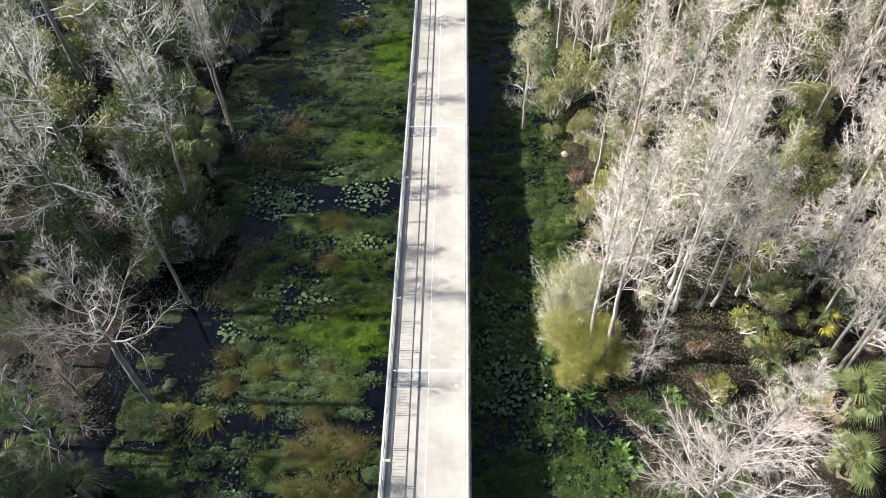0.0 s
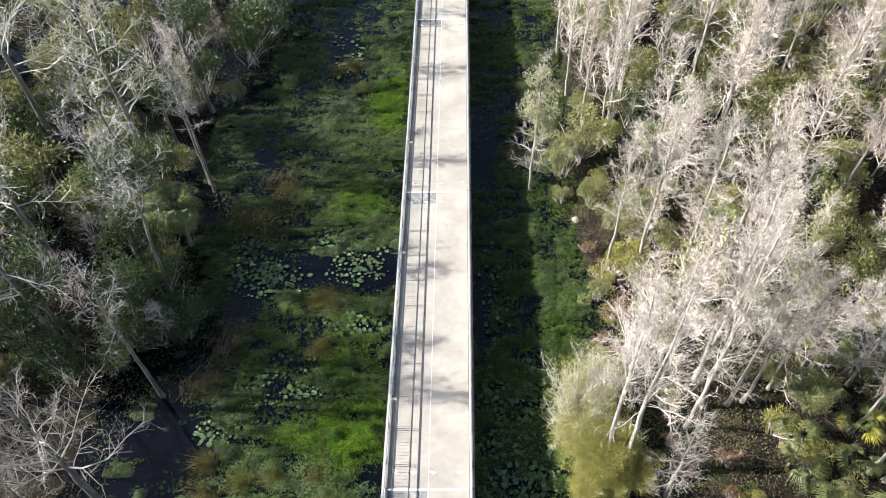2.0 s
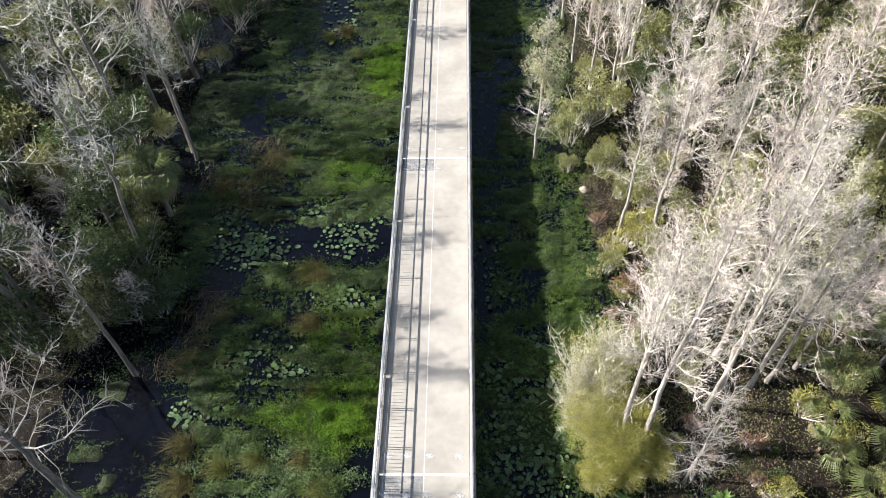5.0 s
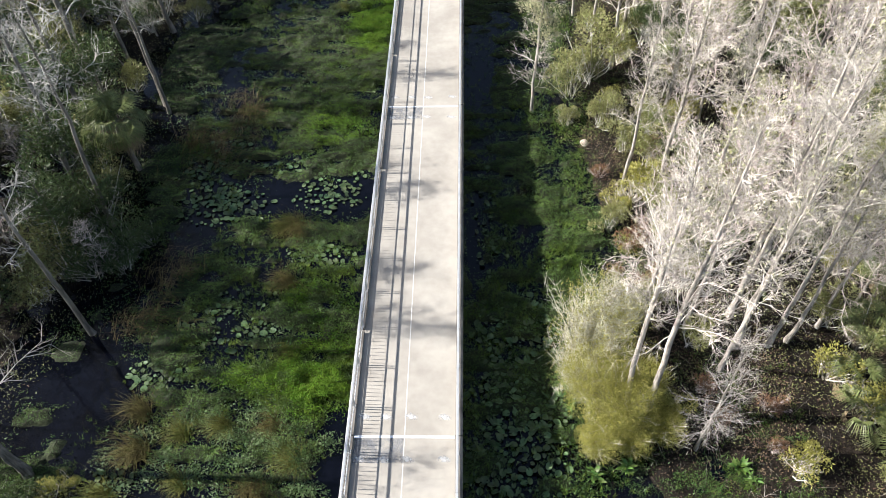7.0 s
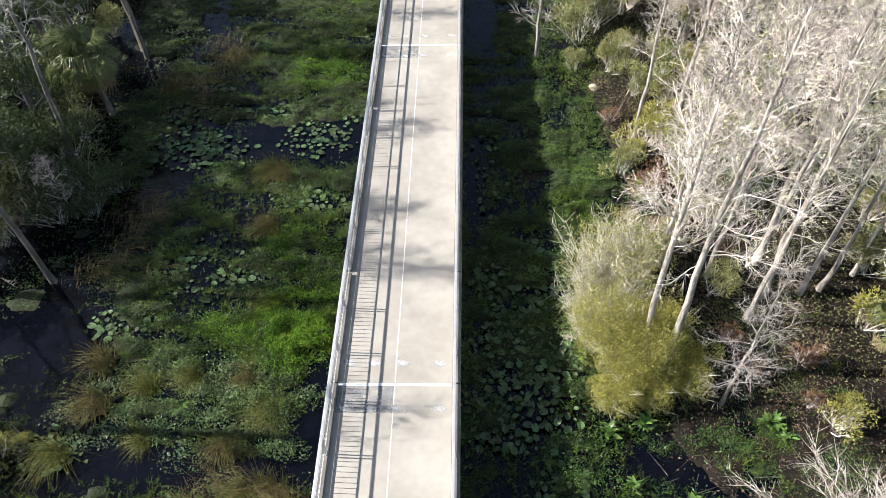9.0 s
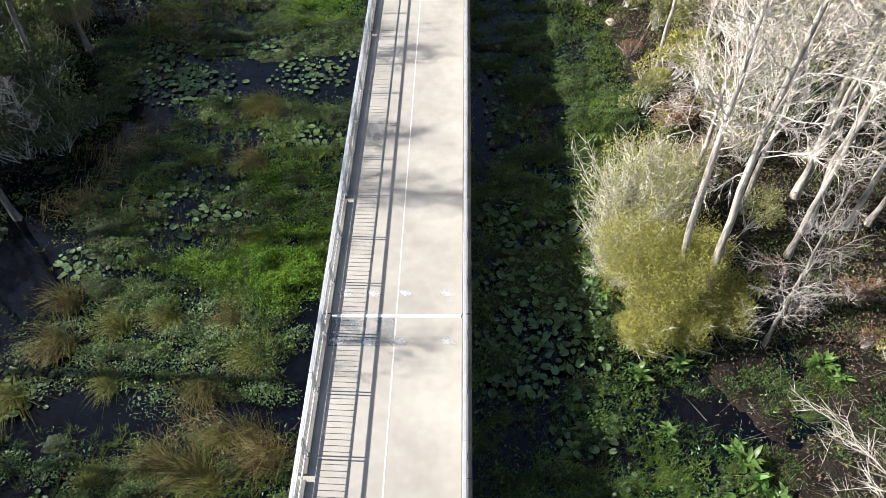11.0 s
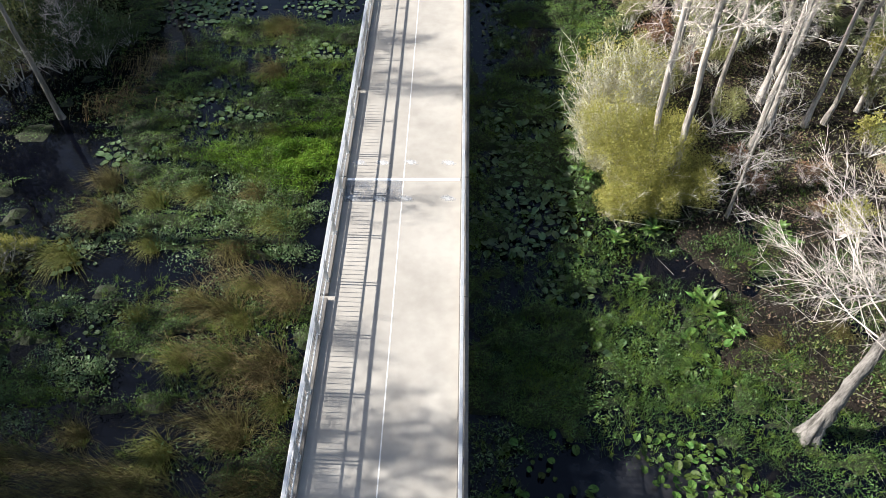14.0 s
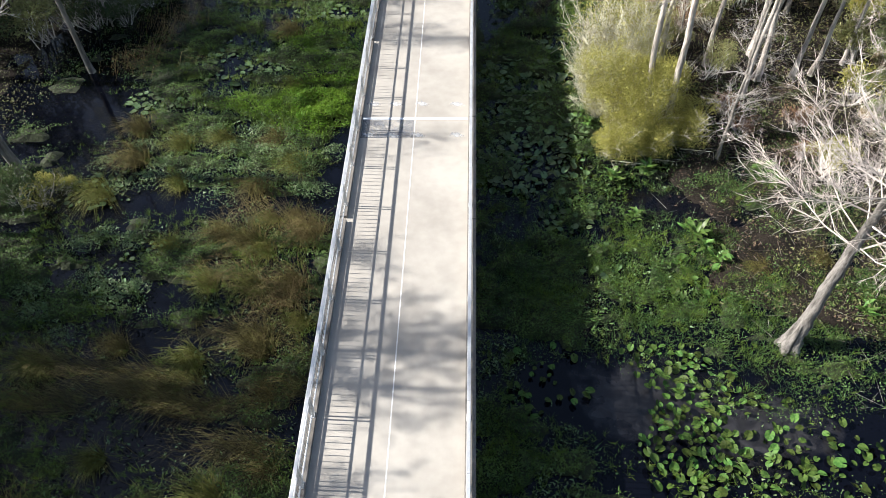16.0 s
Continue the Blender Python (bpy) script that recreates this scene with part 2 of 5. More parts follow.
def water_material():
    m = bpy.data.materials.new("dark_swamp_water")
    m.use_nodes = True
    nodes, link = m.node_tree.nodes, m.node_tree.links.new
    b = nodes["Principled BSDF"]
    co, n1, n2 = nodes.new("ShaderNodeTexCoord"), nodes.new("ShaderNodeTexNoise"), nodes.new("ShaderNodeTexNoise")
    n1.inputs["Scale"].default_value, n2.inputs["Scale"].default_value = 0.35, 3.0
    link(co.outputs["Object"], n1.inputs["Vector"])
    link(co.outputs["Object"], n2.inputs["Vector"])
    ramp = nodes.new("ShaderNodeValToRGB")
    ramp.color_ramp.elements[0].color, ramp.color_ramp.elements[1].color = (0.0012, 0.0015, 0.0032, 1), (0.0030, 0.0036, 0.0068, 1)
    link(n1.outputs[0], ramp.inputs[0])
    b.inputs["IOR"].default_value = 1.33
    # a dull grey film floats on the sunny pond, with a ragged edge; its grey also paints in sky reflection
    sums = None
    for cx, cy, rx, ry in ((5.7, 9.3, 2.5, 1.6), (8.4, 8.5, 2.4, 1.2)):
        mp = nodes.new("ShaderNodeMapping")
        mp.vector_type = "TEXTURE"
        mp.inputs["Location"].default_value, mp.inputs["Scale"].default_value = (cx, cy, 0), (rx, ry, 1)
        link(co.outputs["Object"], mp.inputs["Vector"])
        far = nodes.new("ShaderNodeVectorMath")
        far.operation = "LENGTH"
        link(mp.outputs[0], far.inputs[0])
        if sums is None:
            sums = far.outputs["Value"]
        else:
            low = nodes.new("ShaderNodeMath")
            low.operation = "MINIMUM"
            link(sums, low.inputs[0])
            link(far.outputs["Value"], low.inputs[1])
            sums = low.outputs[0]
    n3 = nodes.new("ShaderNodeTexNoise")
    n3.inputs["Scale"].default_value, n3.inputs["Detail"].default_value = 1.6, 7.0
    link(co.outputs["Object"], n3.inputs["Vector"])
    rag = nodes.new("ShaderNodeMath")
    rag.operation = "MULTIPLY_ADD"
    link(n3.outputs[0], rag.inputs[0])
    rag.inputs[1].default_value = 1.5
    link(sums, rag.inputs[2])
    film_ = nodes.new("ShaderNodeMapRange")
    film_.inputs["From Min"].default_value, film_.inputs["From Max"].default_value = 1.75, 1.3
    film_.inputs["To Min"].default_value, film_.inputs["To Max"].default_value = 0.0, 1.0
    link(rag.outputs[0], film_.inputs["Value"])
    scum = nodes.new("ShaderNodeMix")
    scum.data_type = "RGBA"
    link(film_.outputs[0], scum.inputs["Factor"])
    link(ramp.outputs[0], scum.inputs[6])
    sky_sheen = nodes.new("ShaderNodeValToRGB")
    sky_sheen.color_ramp.elements[0].color, sky_sheen.color_ramp.elements[1].color = (0.010, 0.010, 0.0115, 1), (0.030, 0.0295, 0.032, 1)
    sky_sheen.color_ramp.elements[0].position, sky_sheen.color_ramp.elements[1].position = 0.38, 0.66
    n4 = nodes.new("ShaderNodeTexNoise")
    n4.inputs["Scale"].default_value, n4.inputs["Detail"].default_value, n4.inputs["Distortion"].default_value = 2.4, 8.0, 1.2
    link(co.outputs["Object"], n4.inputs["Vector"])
    link(n4.outputs[0], sky_sheen.inputs[0])
    link(sky_sheen.outputs[0], scum.inputs[7])
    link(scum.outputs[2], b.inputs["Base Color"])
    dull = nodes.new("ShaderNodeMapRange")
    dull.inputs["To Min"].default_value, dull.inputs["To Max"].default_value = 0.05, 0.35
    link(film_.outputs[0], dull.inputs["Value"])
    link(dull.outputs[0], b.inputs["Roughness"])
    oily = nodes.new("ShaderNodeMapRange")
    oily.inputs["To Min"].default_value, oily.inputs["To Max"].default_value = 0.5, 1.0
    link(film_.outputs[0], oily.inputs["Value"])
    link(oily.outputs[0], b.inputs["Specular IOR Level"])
    bp = nodes.new("ShaderNodeBump")
    bp.inputs["Strength"].default_value, bp.inputs["Distance"].default_value = 0.15, 0.02
    link(n2.outputs[0], bp.inputs["Height"])
    link(bp.outputs[0], b.inputs["Normal"])
    return m


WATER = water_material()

# ---- ground and water ----
def bank_left(y):
    return -16.3 + 1.3 * np.sin(y * 0.23 + 0.6) + 0.06 * np.clip(y - 36, 0, 40)


def tree_line(y):
    """Where the trees of the sunny side begin."""
    return 7.2 + 6.6 * smooth01((20.5 - y) / 7.5) + 0.5 * np.sin(y * 0.4)


def bank_right(y):
    return 6.1 + 1.5 * np.exp(-((y - 29.4) / 1.9) ** 2) - 0.7 * np.exp(-((y - 36.0) / 2.6) ** 2) + 0.9 * smooth01((20.0 - y) / 3.0) + 6.2 * smooth01((13.4 - y) / 3.2) + 0.25 * np.sin(y * 1.3)


def land(x, y):
    """Height of the swamp floor; the water stands at 0."""
    left = smooth01((bank_left(y) - x) / 3.0)
    right = smooth01((x - bank_right(y)) / 2.2)
    n = vnoise(x, y, 5.0, 3)
    pools = 0.16 * np.clip(vnoise(x, y, 1.7, 29) - 0.52, 0, 1) * 4 * smooth01((21.5 - y) / 2)
    rag = (0.42 * (vnoise(x, y, 0.8, 71, 4) - 0.5) + 0.02) * smooth01((22.5 - y) / 2) * smooth01((x - 4.5) / 2)
    return rag - 0.55 + left * (0.50 + 0.42 * (n - 0.35)) + right * (0.68 + 0.35 * (n - 0.4) - pools)


def axis(a, b, step, f0, f1, fine):
    """Grid lines from far to far, closer together between f0 and f1."""
    return np.concatenate([[-4000, -1200, -400, -150], np.arange(a, f0, step), np.arange(f0, f1, fine), np.arange(f1, b + step, step), [150, 400, 1200, 4000]])


gx, gy = axis(-60, 56, 0.8, 4.5, 15.0, 0.2), axis(-30, 96, 0.9, 11.0, 21.5, 0.2)
GX, GY = np.meshgrid(gx, gy)
GZ = land(GX, GY) + 0.16 * (vnoise(GX, GY, 0.9, 11, 4) - 0.5)
idx = np.arange(GX.size).reshape(GX.shape)
quads = np.stack([idx[:-1, :-1], idx[:-1, 1:], idx[1:, 1:], idx[1:, :-1]], axis=-1).reshape(-1, 4)
tagged(new("ground", mesh_np("ground", np.stack([GX, GY, GZ], axis=-1), quads, MUD, smooth=True)),
       "dark muddy swamp floor with brown leaf litter", "ground", kind="structure")
wv = np.array([[-4000, -4000, 0], [4000, -4000, 0], [4000, 4000, 0], [-4000, 4000, 0]], dtype=float)
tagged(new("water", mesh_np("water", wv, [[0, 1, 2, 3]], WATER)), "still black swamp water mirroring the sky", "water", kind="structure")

# ---- bridge ----
DECK_Z, KERB_H = 2.55, 0.125
X_L, X_R, X_C = -3.444, 0.234, -1.605
JOINT0, SPAN = 18.68, 18.55
BAY, POST0 = 1.785, 9.12
bridge = thing("bridge", "long straight concrete footbridge over the swamp", "bridge", kind="structure", place=(X_C, 0, 0))


def bpart(name, bm, mat_, label="", at=(0, 0, 0)):
    return child(name, bm_mesh(name, bm, mat_), bridge, at, label)


half = (X_R - X_L) / 2
for k in range(-3, 5):
    y0, y1 = JOINT0 + k * SPAN, JOINT0 + (k + 1) * SPAN
    for side in (-1, 1):
        bm = bmesh.new()
        a, b = (0.006, half + 0.27) if side > 0 else (-half - 0.27, -0.006)
        box(bm, a, b, y0 + 0.03, y1 - 0.03, DECK_Z - 0.42, DECK_Z, 0.006)
        bpart("deck_slab", bm, CONCRETE, "sunlit pale concrete deck slab")
        # kerb, cast in two lengths with an open drain gap between them
        gap = 0.14 if side < 0 else 0.016
        cuts = [y0 + 0.02, y0 + 4.53 - gap / 2, y0 + 4.53 + gap / 2, y0 + 13.8 - gap / 2, y0 + 13.8 + gap / 2, y1 - 0.02]
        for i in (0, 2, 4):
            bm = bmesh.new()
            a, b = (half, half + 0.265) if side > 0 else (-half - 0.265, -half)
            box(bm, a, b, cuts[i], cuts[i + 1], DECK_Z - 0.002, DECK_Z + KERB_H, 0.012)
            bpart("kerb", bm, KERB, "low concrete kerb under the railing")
    bm = bmesh.new()
    box(bm, -0.016, 0.016, y0 + 0.08, y1 - 0.08, DECK_Z - 0.03, DECK_Z + 0.004)
    bpart("centre_seal", bm, SEAL, "thin white joint seal along the deck")
    bm = bmesh.new()
    box(bm, -half + 0.02, half - 0.02, y0 - 0.05, y0 + 0.05, DECK_Z - 0.05, DECK_Z + 0.012, 0.004)
    jp = bpart("expansion_joint", bm, STEEL, "bluish-white metal expansion joint across the deck")
    bm = bmesh.new()
    box(bm, -half - 0.1, half + 0.1, y0 - 0.45, y0 + 0.45, DECK_Z - 1.05, DECK_Z - 0.425, 0.02)
    bpart("pile_cap", bm, STAINED, "stained concrete cap beam")
    for px in (-1.45, 0.0, 1.45):
        bm = bmesh.new()
        box(bm, px - 0.18, px + 0.18, y0 - 0.18, y0 + 0.18, -1.2, DECK_Z - 1.05, 0.03)
        bpart("pile", bm, STAINED, "square concrete pile standing in water")

# scrubbed pale smears beside each joint, and a greyed strip before it
def smear_material(name, colour, cover, size, fade):
    """A thin ragged coat that lets the concrete show through; it thins out towards its rim where fade is set."""
    m = bpy.data.materials.new(name)
    m.use_nodes = True
    nodes, link = m.node_tree.nodes, m.node_tree.links.new
    b = nodes["Principled BSDF"]
    b.inputs["Base Color"].default_value, b.inputs["Roughness"].default_value = (*colour, 1), 0.8
    co, n = nodes.new("ShaderNodeTexCoord"), nodes.new("ShaderNodeTexNoise")
    n.inputs["Scale"].default_value, n.inputs["Detail"].default_value, n.inputs["Distortion"].default_value = 1 / size, 6.0, 0.8
    link(co.outputs["Object"], n.inputs["Vector"])
    height = n.outputs[0]
    if fade:
        mp, ln, sub = nodes.new("ShaderNodeMapping"), nodes.new("ShaderNodeVectorMath"), nodes.new("ShaderNodeMath")
        mp.inputs["Scale"].default_value = (1 / 0.24, 1 / 0.16, 0)
        link(co.outputs["Object"], mp.inputs["Vector"])
        ln.operation = "LENGTH"
        link(mp.outputs[0], ln.inputs[0])
        sub.operation = "MULTIPLY_ADD"
        link(ln.outputs["Value"], sub.inputs[0])
        sub.inputs[1].default_value = -0.42
        link(n.outputs[0], sub.inputs[2])
        height = sub.outputs[0]
    cut = nodes.new("ShaderNodeMapRange")
    lo, hi = (0.12, 0.38) if fade else (0.3, 0.65)
    cut.inputs["From Min"].default_value, cut.inputs["From Max"].default_value = lo, hi
    cut.inputs["To Max"].default_value = cover
    link(height, cut.inputs["Value"])
    link(cut.outputs[0], b.inputs["Alpha"])
    return m


SMEAR = smear_material("pale_mortar_smear", (0.60, 0.60, 0.59), 0.65, 0.09, True)
GREYED = smear_material("greyed_deck_coat", (0.30, 0.305, 0.315), 0.55, 0.5, False)


def flat_plate(x0, x1, y0, y1):
    bm = bmesh.new()
    box(bm, x0, x1, y0, y1, 0.0, 0.003)
    return bm


for k in range(-1, 4):
    for dy in (-0.84, 0.80):
        for px in (-1.52, -0.62, 0.20, 1.50):
            bpart("mortar_smear", flat_plate(-0.25, 0.25, -0.17, 0.17), SMEAR, "pale scrubbed mortar smear", (px + rng.normal(0, 0.04), JOINT0 + k * SPAN + dy + rng.normal(0, 0.03), DECK_Z + 0.004))
    bpart("greyed_strip", flat_plate(-half + 0.02, -0.03, -1.0, -0.06), GREYED, "greyed worn strip of the deck", (0, JOINT0 + k * SPAN, DECK_Z + 0.0005))

# railing: one panel is a bay with its post; the panel's origin stands on the kerb's line at deck height
RAIL_X = 0.088


def rail_parts():
    out = []
    bm = bmesh.new()
    for dy in (-0.047, 0.047):
        box(bm, -0.045, 0.045, dy - 0.018, dy + 0.018, KERB_H, 0.965, 0.004)
    box(bm, -0.055, 0.055, -0.085, 0.085, KERB_H, KERB_H + 0.014, 0.003)
    out.append(("post", bm_mesh("post", bm, ALU)))
    for name, z0, z1, w in (("top_rail", 0.967, 0.995, 0.046), ("middle_rail", 0.690, 0.726, 0.018), ("bottom_rail", 0.192, 0.240, 0.020)):
        bm = bmesh.new()
        box(bm, -w, w, 0.002, BAY - 0.002, z0, z1, 0.009)
        out.append((name, bm_mesh(name, bm, ALU)))
    bm = bmesh.new()
    got = bmesh.ops.create_cone(bm, cap_ends=True, segments=6, radius1=0.0095, radius2=0.0095, depth=0.45)
    bmesh.ops.translate(bm, vec=(0, 0, 0.4615), verts=got["verts"])
    out.append(("picket", bm_mesh("picket", bm, ALU)))
    return out


RAIL = rail_parts()


def rail_panel():
    panel = thing("railing_panel", "silvery aluminium railing panel with thin upright pickets", "railing", "railing along the bridge")
    for name, me in RAIL[:4]:
        child(name, me, panel)
    for i in range(10):
        child("picket", RAIL[4][1], panel, (0, BAY * (i + 1) / 11, 0))
    return panel


first = None
for side in (-1, 1):
    x = X_L - RAIL_X if side < 0 else X_R + RAIL_X
    for k in range(-9, 38):
        m = pose(x, POST0 + k * BAY, DECK_Z)
        if first is None:
            first = rail_panel()
            first.matrix_basis = m
        else:
            copy_thing(first, m)

# ---- trees ----
class Tubes:
    """Gathers tapered tubes and spikes into one mesh."""

    def __init__(self):
        self.v, self.f, self.n = [], [], 0

    def tube(self, pts, radii, sides=4, flute=0.0, knots=None):
        pts = np.asarray(pts, float)
        t = np.gradient(pts, axis=0)
        t /= np.linalg.norm(t, axis=1, keepdims=True) + 1e-9
        ref = np.where(np.abs(t[:, 2:3]) > 0.9, [[1.0, 0, 0]], [[0, 0, 1.0]])
        a = np.cross(t, ref)
        a /= np.linalg.norm(a, axis=1, keepdims=True) + 1e-9
        b = np.cross(t, a)
        ang = np.arange(sides) * 2 * np.pi / sides
        rr = np.asarray(radii, float)[:, None] * np.ones((1, sides))
        if flute:
            rr = rr * (1 + flute * np.exp(-np.arange(len(pts)) / (0.115 * len(pts)))[:, None] * np.cos(5 * ang + 0.7)[None])
        if knots is not None:
            rr = rr * knots
        ring = pts[:, None] + rr[:, :, None] * (np.cos(ang)[None, :, None] * a[:, None] + np.sin(ang)[None, :, None] * b[:, None])
        k = len(pts)
        i = np.arange(k - 1)[:, None] * sides + np.arange(sides)[None]
        j = np.arange(k - 1)[:, None] * sides + (np.arange(sides)[None] + 1) % sides
        q = np.stack([i, j, j + sides, i + sides], axis=-1).reshape(-1, 4)
        tri = np.concatenate([q[:, [0, 1, 2]], q[:, [0, 2, 3]]])
        self.v.append(ring.reshape(-1, 3))
        self.f.append(tri + self.n)
        self.n += k * sides

    def spikes(self, base, tip, r):
        """Many thin ridged spikes at once."""
        base, tip = np.asarray(base, float), np.asarray(tip, float)
        d = tip - base
        d /= np.linalg.norm(d, axis=1, keepdims=True) + 1e-9
        a = np.cross(d, [[0.31, 0.52, 0.79]])
        a /= np.linalg.norm(a, axis=1, keepdims=True) + 1e-9
        b = np.cross(d, a)
        r = np.broadcast_to(np.asarray(r, float), (len(base),))[:, None]
        c = [base + r * (math.cos(w) * a + math.sin(w) * b) for w in (0, 2.094, 4.189)]
        V = np.stack([*c, tip], axis=1).reshape(-1, 3)
        o = np.arange(len(base))[:, None] * 4 + self.n
        F = np.concatenate([o + [0, 1, 3], o + [1, 2, 3]])
        self.v.append(V)
        self.f.append(F)
        self.n += len(V)

    def mesh(self, name, mat_):
        return mesh_np(name, np.concatenate(self.v), np.concatenate(self.f), mat_, smooth=True)


def unit(v):
    return v / (np.linalg.norm(v, axis=-1, keepdims=True) + 1e-9)


def wood(seed, H, r0, clear, spread, n1, n2, n3, rise, shape=0.7, wob=0.02, twig=0.008, flare=1.7, keep=1.0, limb=1.0, curl=0.0, roots=0, bend=(0.0, 0.0), knotty=0.0, lift=0.07):
    """A bare tree: trunk, and a crown of limbs, branches and twigs."""
    g = np.random.default_rng(seed)
    trunk, crown = Tubes(), Tubes()
    k = 48 if knotty else 14
    s = np.linspace(0, 1, k) ** 1.35
    off = np.cumsum(g.normal(0, wob * H / k * 2, (k, 2)), axis=0)
    off -= off[0]
    off += np.outer(s ** 2.5, bend)
    path = np.column_stack([off, s * H])
    rad = r0 * (1 - s) ** 0.75 + 0.012
    lumps = None
    if knotty:
        rad *= 1 + (flare - 1) * np.exp(-s * H / 0.45)
        lumps = 1 + knotty * g.normal(0, 1, (k, 20)) + 0.6 * knotty * g.normal(0, 1, (k, 1))
    else:
        rad[0] *= flare
        rad[1] *= 1 + 0.35 * (flare - 1)
    path[0, 2] = -0.35
    trunk.tube(path, rad, 20 if r0 > 0.22 or knotty else 10, flute=0.24 if r0 > 0.22 or knotty else 0.12, knots=lumps)
    for i in range(roots):
        a = 6.283 * (i + 0.5 * g.random()) / roots
        d = np.array([math.cos(a), math.sin(a), 0])
        trunk.tube([d * r0 * 0.55 + [0, 0, 1.25], d * r0 * 0.85 + [0, 0, 0.6], d * r0 * 1.3 + [0, 0, 0.1], d * r0 * (1.8 + 0.8 * g.random()) + [0, 0, -0.42]], [0.05, r0 * 0.5, r0 * 0.52, r0 * 0.3], 8)
    sb, st, sr = [], [], []
    for i in range(n1):
        u = (i + g.random()) / n1
        t = clear + (1 - clear) * u
        if g.random() > keep:
            continue
        p0 = np.array([np.interp(t, s, path[:, a]) for a in range(3)])
        rt = np.interp(t, s, rad)
        L = spread * H * (1 - u) ** shape * (0.45 + 0.75 * g.random()) + 0.25
        az, el = i * 2.4 + g.normal(0, 0.5), rise + 0.45 * u + g.normal(0, 0.16)
        d = np.array([math.cos(az) * math.cos(el), math.sin(az) * math.cos(el), math.sin(el)])
        pts, cur = [p0], d.copy()
        for _ in range(4):
            cur = unit(cur + g.normal(0, 0.27, 3) + [0, 0, lift])
            pts.append(pts[-1] + cur * L / 4)
        pts = np.array(pts)
        r1 = min(0.45 * rt, (0.008 + 0.012 * L) * limb)
        crown.tube(pts, np.linspace(r1, twig * 0.8, 5), 4)
        m2 = max(2, int(n2 * (0.4 + 0.6 * L / (spread * H))))
        for j in range(m2):
            w = 0.2 + 0.8 * (j + g.random()) / m2
            q0 = np.array([np.interp(w * 4, np.arange(5), pts[:, a]) for a in range(3)])
            dd = unit(pts[min(4, int(w * 4) + 1)] - pts[int(min(3, w * 4))])
            d2 = unit(dd * 0.75 + unit(g.normal(0, 1, 3)) * 0.8 + [0, 0, 0.12])
            L2 = (0.22 + 0.42 * L * (1 - 0.55 * w)) * (0.6 + 0.7 * g.random())
            q1 = q0 + d2 * L2
            qm = (q0 + q1) / 2
            if curl:
                # a crooked branch of two bends
                qm = qm + g.normal(0, 0.12 * curl * L2, 3)
                q1 = qm + unit(q1 - qm + g.normal(0, curl * 0.5 * L2, 3)) * 0.6 * L2
                crown.tube([q0, qm, q1], [twig * (1.1 + 0.6 * L2), twig * (0.8 + 0.3 * L2), twig * 0.35], 3)
            else:
                sb.append(q0)
                st.append(q1)
                sr.append(twig * (1.0 + 0.5 * L2))
            for _ in range(n3):
                w3 = 0.12 + 0.8 * g.random()
                b0 = q0 + (qm - q0) * w3 * 2 if w3 < 0.5 else qm + (q1 - qm) * (w3 * 2 - 1)
                d3 = unit(d2 + unit(g.normal(0, 1, 3)) * 0.8 + [0, 0, 0.1])
                sb.append(b0)
                st.append(b0 + d3 * (0.16 + 0.36 * L2 * g.random() + 0.16 * g.random()))
                sr.append(twig * 0.75)
    crown.spikes(sb, st, sr)
    return trunk, crown


def leaves(P, D, L, W, g, fold=0.25, fine=True):
    """Lozenge leaves folded along the middle at P, pointing along D; small ones (not fine) are plain triangles."""
    n = len(P)
    D = unit(D)
    side = unit(np.cross(D, unit(g.normal(0, 1, (n, 3)))))
    nor = np.cross(side, D)
    L, W = np.broadcast_to(L, (n,))[:, None], np.broadcast_to(W, (n,))[:, None]
    if not fine:
        V = np.stack([P + side * W * 0.6, P + D * L, P - side * W * 0.6], axis=1).reshape(-1, 3)
        return V, np.arange(3 * n).reshape(-1, 3)
    mid = P + D * L * 0.45
    V = np.stack([P, mid + side * W / 2 + nor * W * fold, P + D * L, mid - side * W / 2 + nor * W * fold], axis=1).reshape(-1, 3)
    o = np.arange(n)[:, None] * 4
    return V, np.concatenate([o + [0, 1, 2], o + [0, 2, 3]])


